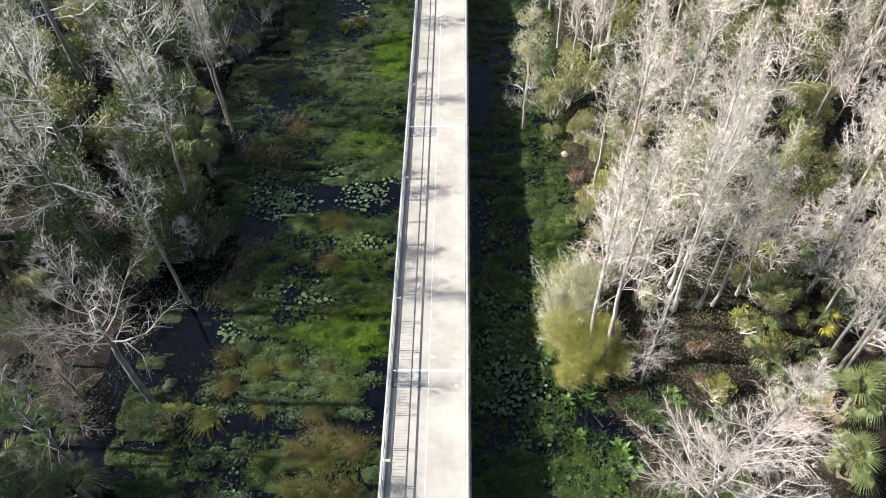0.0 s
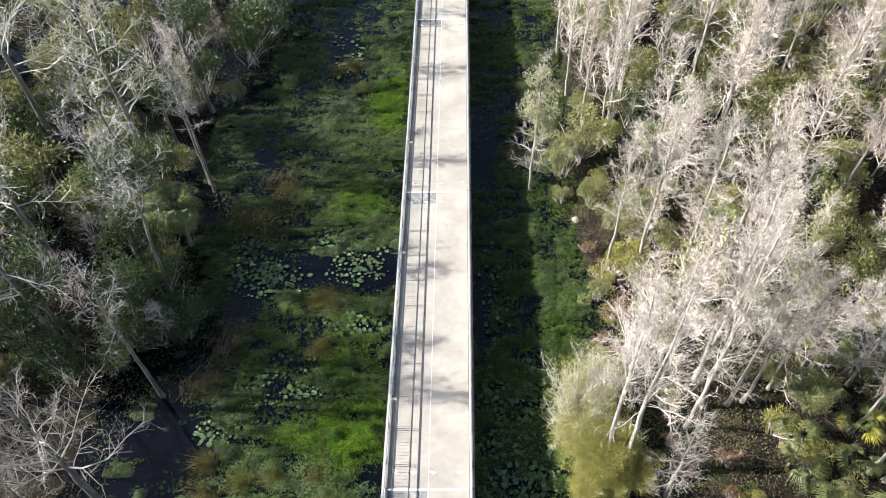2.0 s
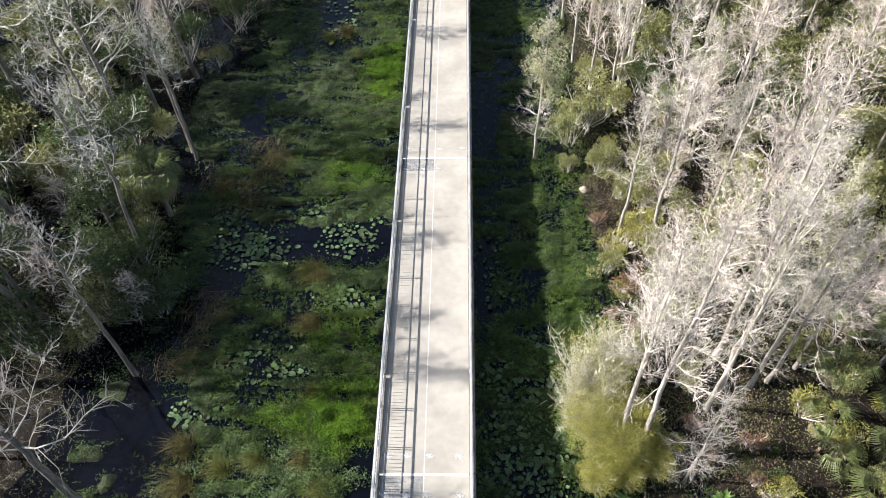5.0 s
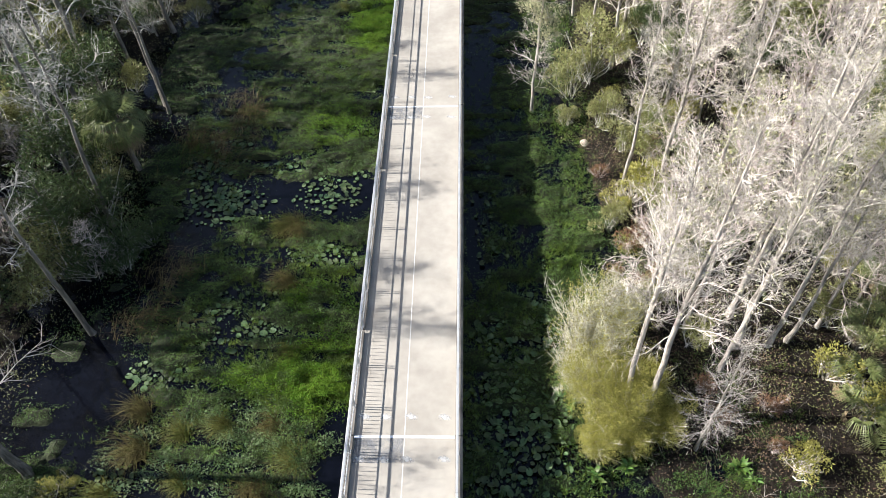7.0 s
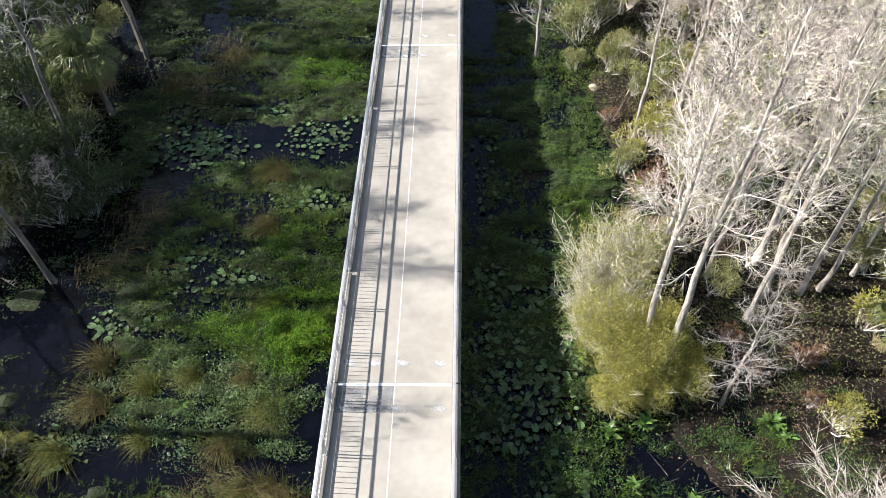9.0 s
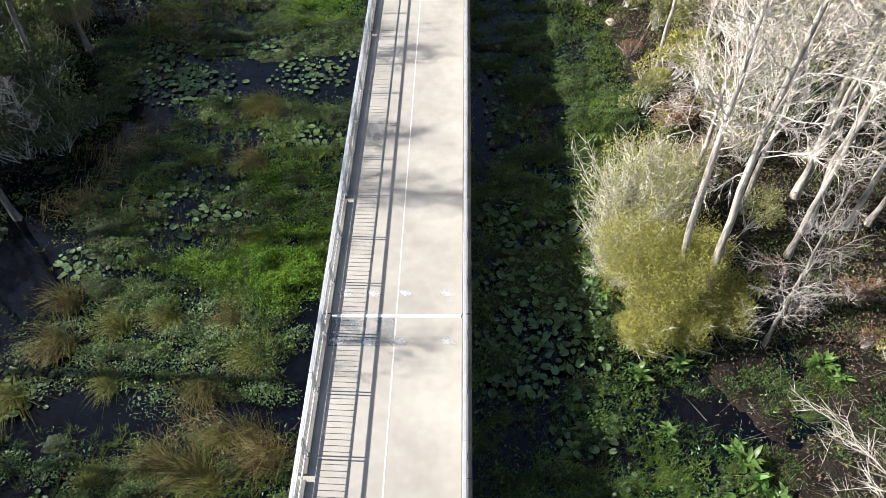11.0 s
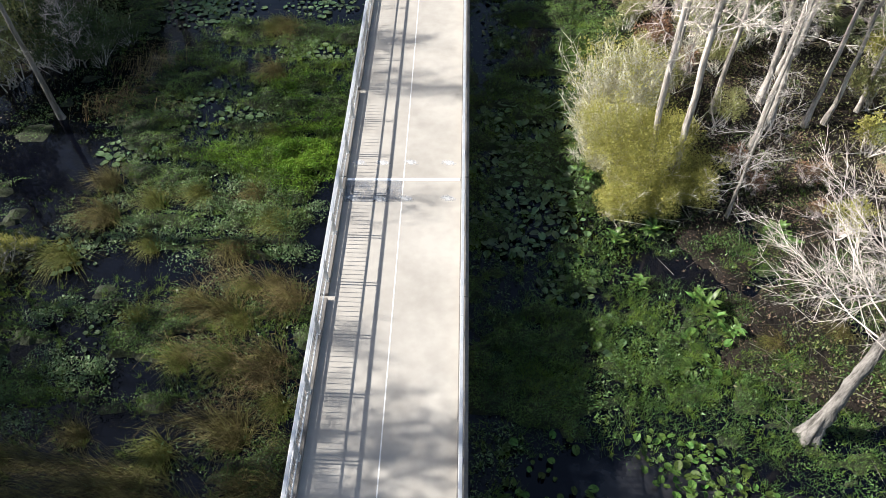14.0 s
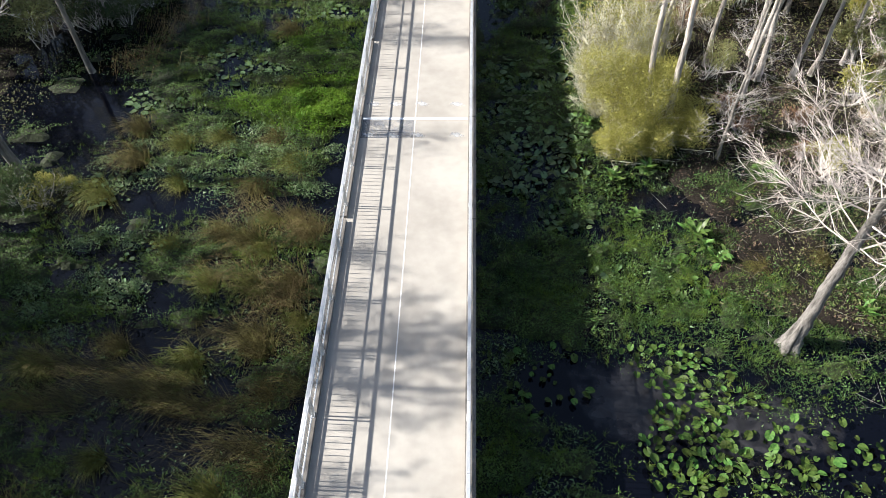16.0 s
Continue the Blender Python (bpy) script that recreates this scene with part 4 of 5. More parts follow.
# a young pine with long soft needles
def pine_meshes(seed, H):
    g = np.random.default_rng(seed)
    tr, cr = wood(seed, H=H, r0=0.10, clear=0.2, spread=0.24, n1=22, n2=5, n3=1, rise=0.35, limb=0.7)
    tips = cr.v[-1].reshape(-1, 4, 3)
    tips = tips[g.integers(0, len(tips), 260)]
    base, way = np.repeat(tips[:, 3], 34, axis=0), np.repeat(unit(tips[:, 3] - tips[:, 0]), 34, axis=0)
    n = len(base)
    V, F = leaves(base + g.normal(0, 0.05, (n, 3)), way + g.normal(0, 0.55, (n, 3)), 0.16 + 0.12 * g.random(n), 0.012, g, fine=False)
    return (("trunk", tr.mesh("trunk", BARK_GREY)), ("crown", cr.mesh("crown", TWIG_GREY)), ("needles", mesh_np("needles", V, F, NEEDLE)))


PINE = pine_meshes(390, 7.0)
for x, y, s, a in ((-19.4, 14.6, 1.0, 0.4), (-21.2, 12.0, 1.1, 2.2)):
    put_tree(PINE, "pine_tree", "young green pine with long soft needles on the shaded bank", "tree", "young pines", x, y, s, a)

# the big yellow-green willow bush
wa, wb = shrub_meshes("willow", 350, 2.2, 3.6, 45000, 0.058, LEAF_WILLOW, TWIG_HAZE, stems=60, bare=0.35, lumps=34)
willow = thing("willow_bush", "large round yellow-green willow bush with pale bare shoots", "bush", place=(6.25, 21.2, 0.0))
child("branchwork", wa, willow)
child("foliage", wb, willow)
wa2, wb2 = shrub_meshes("willow_low", 351, 1.25, 1.9, 16000, 0.058, LEAF_WILLOW, TWIG_HAZE, stems=34, bare=0.25, lumps=18)
for x, y, s in ((8.25, 20.3, 1.0), (5.75, 19.6, 0.95), (7.0, 19.7, 0.85)):
    w2 = thing("willow_bush", "low yellow-green willow bush", "bush", place=(x, y, 0.0))
    w2.scale = (s, s, s)
    child("branchwork", wa2, w2)
    child("foliage", wb2, w2)


wa3, wb3 = shrub_meshes("pale_bush", 352, 1.9, 4.4, 4200, 0.075, LEAF_WILLOW, TWIG_HAZE, stems=110, bare=1.0, lumps=20)
for x, y, s in ((5.65, 23.2, 1.0), (6.95, 24.8, 0.8), (5.2, 21.9, 0.72)):
    w3 = thing("pale_bush", "tall bush of whitish bare shoots with few yellow leaves", "bush", place=(x, y, 0.0))
    w3.scale = (s, s, s)
    child("branchwork", wa3, w3)
    child("foliage", wb3, w3)


# ---- palms ----
def frond_mesh(name, seed, mat_, reach=1.0, droop=0.5):
    """A fan frond: a stalk and a fan of narrow folded leaflets."""
    g = np.random.default_rng(seed)
    V, F, o = [], [], 0
    stalk = np.array([[0, 0, 0], [0.45 * reach, 0, 0.16], [0.9 * reach, 0, 0.18]])
    for k in range(2):
        a, b = stalk[k], stalk[k + 1]
        V += [a + [0, 0.014, 0], a - [0, 0.014, 0], b - [0, 0.010, 0], b + [0, 0.010, 0]]
        F += [(o, o + 1, o + 2), (o, o + 2, o + 3)]
        o += 4
    c = stalk[2]
    for i in range(25):
        a = radians(-115 + 230 * i / 24) + g.normal(0, 0.03)
        L = (0.75 + 0.12 * g.random()) * (1 - 0.28 * abs(i - 12) / 12) * reach
        d = np.array([math.cos(a), math.sin(a), 0.05])
        s = np.array([-math.sin(a), math.cos(a), 0]) * 0.025 * reach
        m1 = c + d * L * 0.55 + [0, 0, 0.02]
        tip = c + d * L - [0, 0, droop * L * (0.45 + 0.6 * g.random())]
        V += [c, m1 + s + [0, 0, 0.02], m1, m1 - s + [0, 0, 0.02], tip]
        F += [(o, o + 1, o + 2), (o, o + 2, o + 3), (o + 1, o + 4, o + 2), (o + 2, o + 4, o + 3)]
        o += 5
    return mesh_np(name, V, F, mat_)


FROND, FROND_DRY, FROND_YEL = frond_mesh("frond", 1, PALM_GREEN, 1.0, 0.8), frond_mesh("dead_frond", 2, PALM_DRY, 0.95, 0.9), frond_mesh("yellow_frond", 3, PALM_YELLOW)


def palm(x, y, H, n, size, seed, dry=4, yellow=0):
    g = np.random.default_rng(seed)
    z0 = max(float(land(np.array([x]), np.array([y]))[0]), -0.2)
    ob = thing("cabbage_palm", "green cabbage palm with a round head of fan fronds" if H > 1.2 else "low palmetto with spreading green fan fronds", "palm", "palms", place=(x, y, z0))
    t = Tubes()
    s = np.linspace(0, 1, 7)
    t.tube(np.column_stack([0.12 * np.sin(s * 2 + seed), 0.1 * s, -0.2 + s * (H + 0.2)]), 0.15 - 0.03 * s + 0.02 * (np.arange(7) % 2), 8)
    child("trunk", t.mesh("palm_trunk", BARK_GREY), ob)
    top = Vector((0.12 * math.sin(2 + seed), 0.1, H - 0.05))
    for i in range(n + dry + yellow):
        dead = i >= n and i < n + dry
        el = g.uniform(-0.25 if H < 3.4 else -0.8, 1.25) if i < n else (g.uniform(-1.3, -0.8) if dead else g.uniform(0.1, 0.5))
        me = FROND if i < n else (FROND_DRY if dead else FROND_YEL)
        fr = child("frond", me, ob, label="dead brown hanging frond" if dead else ("yellowed frond" if i >= n else ""))
        k = size * g.uniform(0.8, 1.15)
        fr.matrix_basis = Matrix.LocRotScale(top, Euler((g.normal(0, 0.25), -el, i * 2.4 + g.normal(0, 0.3))), (k, k, k))


for i, (x, y, H, n, sz) in enumerate(((-17.1, 35.3, 3.5, 34, 1.15), (19.1, 17.2, 2.2, 20, 1.1), (18.8, 26.4, 2.0, 16, 0.95), (17.2, 24.0, 1.6, 16, 0.9), (15.6, 30.0, 0.6, 10, 0.9), (16.2, 22.0, 0.8, 12, 0.8), (21.0, 24.5, 1.8, 16, 0.95), (22.0, 18.5, 1.2, 16, 1.0), (17.0, 18.2, 0.5, 10, 1.0),
                                      (11.3, 35.0, 0.8, 12, 0.9), (15.5, 35.8, 0.9, 13, 0.9), (12.2, 41.0, 3.0, 14, 1.0), (15.5, 44.5, 2.8, 14, 1.0), (11.0, 37.0, 0.6, 10, 0.9), (20.5, 41.0, 1.4, 12, 1.0), (24.5, 33.0, 1.6, 14, 1.1),
                                      (-20.8, 13.2, 2.0, 16, 1.2), (-19.6, 11.4, 1.2, 14, 1.2))):
    palm(x, y, H, n, sz, 40 + i, dry=16 if i == 0 else 3)
palm(19.3, 22.6, 0.7, 6, 0.9, 80, dry=2, yellow=3)
for i, (x, y, H) in enumerate(((18.6, 14.6, 0.9), (-18.0, 12.9, 1.6), (-17.6, 11.0, 1.0))):
    palm(x, y, H, 15, 1.0, 140 + i, dry=2)
for i, (x, y) in enumerate(scatter(24, 11, 36, 18, 58, 2.6, g, taken, right_ok)):
    palm(x, y, 0.5, 9, 0.85, 90 + i, dry=2)
for i, (x, y) in enumerate(scatter(10, -40, -18, 14, 60, 3.0, g, taken, left_ok)):
    palm(x, y, 0.6, 9, 0.95, 120 + i, dry=1)

# ---- marsh plants ----
def openness(x, y):
    """1 where the water lies open."""
    o = bump2(x, y, -14.4, 21.5, 2.6, 3.4) + 1.3 * bump2(x, y, -8.2, 33.0, 3.4, 1.5) + 1.2 * bump2(x, y, -5.0, 33.2, 1.4, 1.6) + bump2(x, y, -12.6, 31.2, 1.7, 1.9)
    o = o + bump2(x, y, -14.0, 28.0, 1.5, 1.8) + 0.55 * bump2(x, y, -15.6, 25.0, 1.3, 2.2)
    o = o + 1.4 * bump2(x, y, -4.3, 19.4, 0.8, 1.7) + 1.2 * bump2(x, y, -9.0, 16.9, 4.5, 0.8) + bump2(x, y, -4.6, 17.2, 1.0, 0.9) + 0.9 * bump2(x, y, -8.5, 11.2, 3.2, 0.6) + bump2(x, y, -7.4, 7.8, 2.4, 1.0) + bump2(x, y, -13.4, 17, 1.8, 0.8)
    o = o + bump2(x, y, -9.4, 55, 1.9, 6) + bump2(x, y, -11, 9.6, 2.2, 1.3) + 0.4 * bump2(x, y, -13.4, 44, 0.8, 3) + 0.8 * bump2(x, y, -4.3, 9, 0.7, 3) + 0.7 * bump2(x, y, -6.2, 28.9, 1.6, 0.4)
    o = o + bump2(x, y, 4.3, 9.4, 1.8, 1.4) + bump2(x, y, 1.0, 30, 0.7, 4) + bump2(x, y, 2.7, 9.7, 1.0, 1.0) + bump2(x, y, 6.8, 8.4, 2.6, 1.4) + bump2(x, y, 1.4, 44, 1.2, 5)
    o = o + 0.55 * bump2(x, y, 2.4, 20.5, 1.5, 6.5) + 0.8 * bump2(x, y, -7.6, 18.5, 3.2, 0.35) + 0.7 * bump2(x, y, -5.6, 19.9, 1.4, 0.3) + 0.7 * bump2(x, y, -10.4, 20.0, 2.0, 0.35)
    o = o + 0.45 * bump2(x, y, 9.6, 16.5, 2.6, 0.5) + 0.7 * bump2(x, y, 10.0, 7.4, 3.0, 1.3) + 0.85 * bump2(x, y, 12.2, 8.6, 1.8, 1.4) + 0.35 * bump2(x, y, 8.3, 17.4, 2.2, 0.5) + 0.6 * bump2(x, y, 7.4, 11.6, 1.2, 0.4) + 0.8 * bump2(x, y, 9.3, 19.6, 1.5, 0.8)
    o = o + 0.9 * np.exp(-((y - 17.5 + 0.52 * (x - 6.5) - 0.25 * np.sin(x * 1.7)) / 0.55) ** 2) * smooth01((x - 5.6) / 1.2) * smooth01((13.5 - x) / 1.5)
    o = o + 0.8 * bump2(x, y, 4.9, 34.8, 0.7, 0.7) + 0.6 * bump2(x, y, 5.4, 37.4, 0.6, 1.0)
    return np.clip(o, 0, 1)


def lushness(x, y):
    """1 where the grass grows bright and thick."""
    b = 1.6 * bump2(x, y, -5.4, 22.2, 2.2, 1.8) + bump2(x, y, -5.3, 49, 1.7, 3.4) + 0.45 * bump2(x, y, -9.0, 22.4, 2.6, 1.0) + 0.6 * bump2(x, y, -7, 28, 3, 1.6)
    b = b + 0.55 * bump2(x, y, 5.7, 28.5, 1.2, 3.6) + 0.8 * bump2(x, y, 6.2, 14.4, 2.2, 2.6) + 0.5 * bump2(x, y, -8, 40, 3.5, 4) + 0.5 * bump2(x, y, 9.5, 13.0, 3.5, 2.2) + 0.55 * bump2(x, y, 10.8, 17.6, 1.6, 0.8) + 0.4 * bump2(x, y, 8.0, 17.0, 3.0, 1.5)
    b = b + 0.5 * bump2(x, y, 2.6, 27, 1.4, 5) + 0.45 * bump2(x, y, 3.0, 13.5, 1.5, 2.5) + 0.6 * bump2(x, y, 1.5, 7.4, 1.2, 1.8)
    return np.clip(b, 0, 1)


def sow(n, x0, x1, y0, y1, chance, seed):
    g = np.random.default_rng(seed)
    x, y = x0 + (x1 - x0) * g.random(n), y0 + (y1 - y0) * g.random(n)
    keep = g.random(n) < chance(x, y)
    return x[keep], y[keep], g


def marsh(x, y):
    return (1 - smooth01((bank_left(y) - x) / 4.0 + 0.3)) * (1 - 0.75 * smooth01((x - bank_right(y)) / 2.5))


def under_bridge(x):
    return ((x > -3.6) & (x < 0.3)).astype(float) * 0.9


def herb_chance(x, y):
    n = 0.45 * vnoise(x, y, 3.2, 5) + 0.55 * vnoise(x * 0.7, y * 1.9, 1.0, 6)
    dry = 1 - 0.65 * smooth01((x - 6.2) / 2) * smooth01((20.5 - y) / 2) * smooth01((y - 11) / 3) - 0.4 * smooth01((x - 5.6) / 1.2) * smooth01((y - 24) / 6)
    busy = 1 - 0.5 * smooth01((x - 3.5) / 1.5) * smooth01((19.5 - y) / 2) - 0.25 * smooth01((x - 5.5) / 1.5) * bump2(x, y, x, 17.0, 1, 1.8)
    wet = 1 - 0.4 * smooth01((-4.5 - x) / 2) * smooth01((18.5 - y) / 2)
    thin = 1 - np.clip(dry, 0, 1) * busy * wet
    upper = 1 - 0.72 * smooth01((x - 4.2) / 0.8) * smooth01((y - 32.6) / 1.5) * smooth01((42 - y) / 2)
    sunny = upper - 0.55 * smooth01((x - 3.3) / 0.8) * smooth01((20 - y) / 1.0)
    return sunny * np.clip((n - 0.44 - 0.13 * thin) * 9, 0, 1) * marsh(x, y) * (1 - 1.15 * np.clip(openness(x, y), 0, 0.87)) * (1 - under_bridge(x))


def sward(x, y):
    """1 where short grass covers the sunny marsh."""
    n = vnoise(x, y, 1.1, 19)
    where = 1.5 * bump2(x, y, 5.6, 14.2, 2.2, 2.6) + 0.9 * bump2(x, y, 10.4, 17.5, 2.4, 1.0) + 0.7 * bump2(x, y, 7.0, 17.6, 1.8, 0.6) + 0.8 * bump2(x, y, 11.0, 12.2, 2.6, 2.0) + 0.9 * bump2(x, y, 2.4, 14.0, 1.6, 3.0) + 0.9 * bump2(x, y, 5.2, 28.5, 0.9, 4.5) + 0.2 * bump2(x, y, 4.9, 35.5, 0.7, 3.0)
    tufty = np.clip((vnoise(x, y, 0.5, 31, 2) - 0.28) * 2.6, 0, 1)
    return np.clip((0.14 + 0.62 * where + 0.18 * smooth01((x - 6.5) / 1.5) * smooth01((20.2 - y) / 1.0)) * (0.1 + 1.3 * n) * tufty * (1 - 1.1 * openness(x, y)), 0, 1) * (1 - under_bridge(x)) * (1 - 0.8 * smooth01((x - 7.2) / 1.5) * smooth01((y - 20.5) / 2))


def clump(x, y):
    """Height of the plants over the water."""
    return 0.30 * np.clip((vnoise(x, y * 1.6, 0.85, 41) - 0.30) * 2.4, 0, 1) ** 1.3 + 0.12 * vnoise(x, y, 0.3, 43, 1)


def stuff(name, V, F, mat_, label, cat):
    return tagged(new(name, mesh_np(name, V, F, mat_)), label, cat, kind="stuff")


def flat_leaves(x, y, g, z0, zr, size, wide, tilt):
    n = len(x)
    a = g.random(n) * 6.283
    P = np.column_stack([x, y, z0 + zr * g.random(n)])
    D = np.column_stack([np.cos(a), np.sin(a), tilt * g.normal(0, 1, n)])
    up_ = np.column_stack([g.normal(0, tilt, n), g.normal(0, tilt, n), np.ones(n)])
    D = unit(D)
    side = unit(np.cross(up_, D))
    nor = np.cross(D, side)
    L = (size * (0.55 + 0.9 * g.random(n)))[:, None]
    W = L * wide
    V = np.stack([P + side * W * 0.55, P + D * L + nor * L * 0.1, P - side * W * 0.55], axis=1).reshape(-1, 3)
    return V, np.arange(3 * n).reshape(-1, 3)


# the mat on which they grow, nearly black so that the leaves stand out
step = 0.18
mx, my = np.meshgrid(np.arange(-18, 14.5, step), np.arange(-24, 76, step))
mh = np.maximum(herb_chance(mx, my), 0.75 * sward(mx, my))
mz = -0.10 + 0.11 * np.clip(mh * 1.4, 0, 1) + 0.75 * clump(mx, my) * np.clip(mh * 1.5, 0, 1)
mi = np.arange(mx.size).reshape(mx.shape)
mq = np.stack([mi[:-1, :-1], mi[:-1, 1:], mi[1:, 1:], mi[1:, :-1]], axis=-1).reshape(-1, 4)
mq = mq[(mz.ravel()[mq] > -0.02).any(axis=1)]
stuff("plant_mat", np.stack([mx, my, mz], axis=-1), mq, MAT_DARK, "near-black green mat of marsh plants", "marsh plants")
x, y, g = sow(1500000, -18, 14, 0, 60, lambda x, y: herb_chance(x, y) * (1 - 0.6 * smooth01((y - 30) / 16)), 51)
V, F = flat_leaves(x, y, g, 0.0, 0.10, 0.058, 0.55, 0.6)
V[:, 2] += np.repeat(clump(x, y), 3)
x2, y2, g2 = sow(150000, -18, 14, -24, 0, herb_chance, 151)
V2, F2 = flat_leaves(x2, y2, g2, 0.0, 0.09, 0.1, 0.62, 0.6)
V2[:, 2] += np.repeat(clump(x2, y2), 3)
x3, y3, g3 = sow(160000, -18, 14, 60, 76, herb_chance, 152)
V3, F3 = flat_leaves(x3, y3, g3, 0.0, 0.1, 0.11, 0.6, 0.6)
V3[:, 2] += np.repeat(clump(x3, y3), 3)
V, F = np.concatenate([V, V2, V3]), np.concatenate([F, F2 + len(V), F3 + len(V) + len(V2)])
stuff("floating_plants", V, F, MAT_GREEN, "mat of small green floating marsh plants", "marsh plants")


def pale_chance(x, y):
    n = vnoise(x, y, 1.5, 9)
    near = 0.3 + 0.5 * bump2(x, y, -9, 18.6, 6, 2.4) + 0.7 * bump2(x, y, 1.8, 9.0, 1.8, 4.0)
    return np.clip((n - 0.47) * 6, 0, 1) * marsh(x, y) * (1 - under_bridge(x)) * near * (1 - 0.5 * lushness(x, y)) * (1 - 0.9 * openness(x, y))


x, y, g = sow(400000, -18, 13, 2, 74, pale_chance, 52)
stuff("leafy_herbs", *flat_leaves(x, y, g, 0.06, 0.26, 0.095, 0.45, 0.7), MAT_PALE, "pale green leafy herbs standing over the water", "marsh plants")


gm = np.random.default_rng(67)
mounds = [(-12.3, 19.8), (-13.3, 18.8), (-9.4, 18.8), (-8.1, 18.7), (-8.8, 19.7), (-5.7, 17.6), (-5.2, 17.5), (-4.8, 19.5), (-12.6, 17.6), (-12.3, 15.3), (-11.4, 15.0), (-8.8, 17.2), (-11.2, 18.8), (-12.1, 13.4), (-11.0, 12.5), (-11.6, 12.9), (-10.6, 13.0), (-12.2, 11.1), (-14.0, 12.9), (-13.0, 14.8), (-13.6, 12.0)]
mounds += scatter(10, -13.8, -4.6, 17.0, 20.8, 0.8, gm, mounds, lambda x, y: openness(np.array(x), np.array(y)) < 0.35)
HV, HF, ho = [], [], 0
for cx, cy in mounds:
    k = int(gm.integers(260, 560))
    r, a = 0.72 * gm.random(k) ** 0.75 * (0.6 + 0.5 * gm.random()), gm.random(k) * 6.283
    hx, hy = cx + 1.25 * r * np.cos(a), cy + 0.8 * r * np.sin(a)
    V, F = flat_leaves(hx, hy, gm, 0.05, 0.14, 0.075, 0.42, 0.7)
    V[:, 2] += np.repeat(0.22 * np.clip(1 - (r / 0.7) ** 2, 0, 1), 3)
    HV.append(V)
    HF.append(F + ho)
    ho += len(V)
stuff("herb_mounds", np.concatenate(HV), np.concatenate(HF), MAT_PALE, "low mounds of pale green small-leaved herbs", "marsh plants")


def forest_floor(x, y):
    on_land = np.clip(smooth01((bank_left(y) - x) / 2.0) + smooth01((x - bank_right(y) + 0.5) / 2.0), 0, 1)
    return on_land * np.clip((vnoise(x, y, 3.0, 15) - 0.33) * 3.5, 0, 0.9) * (1 - 0.4 * smooth01((x - 5) / 2) * smooth01((19.5 - y) / 2) * smooth01((14 - x) / 3))


x, y, g = sow(520000, -40, 38, 4, 66, forest_floor, 53)
V, F = flat_leaves(x, y, g, 0.0, 0.45, 0.085, 0.45, 0.7)
V[:, 2] += np.repeat(np.maximum(land(x, y), 0.0), 3)
stuff("undergrowth", V, F, UNDER, "low olive-green undergrowth on the forest floor", "undergrowth")
x, y, g = sow(120000, -30, 38, 4, 64, lambda x, y: np.clip(0.8 * smooth01((x - bank_right(y)) / 2) + 0.12 * smooth01((bank_left(y) - x) / 3), 0, 1) * 0.8, 54)
V, F = flat_leaves(x, y, g, 0.01, 0.04, 0.085, 0.5, 0.25)
V[:, 2] += np.repeat(np.maximum(land(x, y), -0.02), 3) + 0.03
stuff("leaf_litter", V, F, LITTER, "brown fallen leaves on the forest floor", "leaf litter")


def blades(x, y, z, h, lean, width, g, comb=None, fine=True, wander=0.85):
    """Bent grass blades of three triangles each."""
    n = len(x)
    a = g.random(n) * 6.283 if comb is None else comb + g.normal(0, wander, n)
    d = np.column_stack([np.cos(a), np.sin(a), np.zeros(n)])
    s = np.column_stack([-np.sin(a), np.cos(a), np.zeros(n)]) * width
    P = np.column_stack([x, y, z])
    h, lean = h[:, None], lean[:, None]
    up_ = np.array([[0, 0, 1.0]])
    t = P + up_ * h * (1 - 0.5 * lean) + d * h * lean
    if not fine:
        V = np.stack([P - s, P + s, t], axis=1).reshape(-1, 3)
        return V, np.arange(3 * n).reshape(-1, 3)
    m = P + up_ * h * 0.65 + d * h * lean * 0.35
    V = np.stack([P - s, P + s, m + s * 0.8, m - s * 0.8, t], axis=1).reshape(-1, 3)
    o = np.arange(n)[:, None] * 5
    return V, np.concatenate([o + [0, 1, 2], o + [0, 2, 3], o + [3, 2, 4]])


def grass_chance(x, y):
    base = 0.10 + 0.25 * np.clip((vnoise(x, y, 3.5, 23) - 0.4) * 4, 0, 1) * marsh(x, y)
    lawn = 1 - 0.5 * smooth01((x - 3.3) / 0.8) * smooth01((20 - y) / 1.0)
    return lawn * np.maximum(lushness(x, y), base) * np.clip((vnoise(x, y, 0.9, 17) - 0.25) * 3, 0.1, 1) * (1 - under_bridge(x)) * (1 - openness(x, y))


x, y, g = sow(24000, 3.2, 14, 8.5, 19.8, lambda x, y: np.clip((vnoise(x, y, 1.3, 33) - 0.5) * 7, 0, 1) * (1 - openness(x, y)), 57)
V, F = flat_leaves(x, y, g, 0.06, 0.18, 0.075, 0.5, 0.6)
V[:, 2] += np.repeat(clump(x, y), 3)
stuff("broad_herbs", V, F, HERB_BROAD, "broad-leaved dark green herbs of the sunny marsh", "marsh plants")


def carpet_chance(x, y):
    b = 1.5 * bump2(x, y, -5.4, 22.4, 1.9, 1.7) + 0.55 * bump2(x, y, -8.6, 22.6, 2.4, 0.9) + 1.2 * bump2(x, y, -5.3, 49, 1.7, 3.4) + 0.7 * bump2(x, y, -6.0, 26.4, 2.2, 1.2) + 0.5 * bump2(x, y, -6.5, 38.5, 2.5, 2.5)
    return np.clip(b * 1.2 - 0.25, 0, 1) * np.clip((vnoise(x, y * 1.5, 1.0, 37) - 0.38) * 5, 0, 1) * (1 - openness(x, y)) * (1 - under_bridge(x))


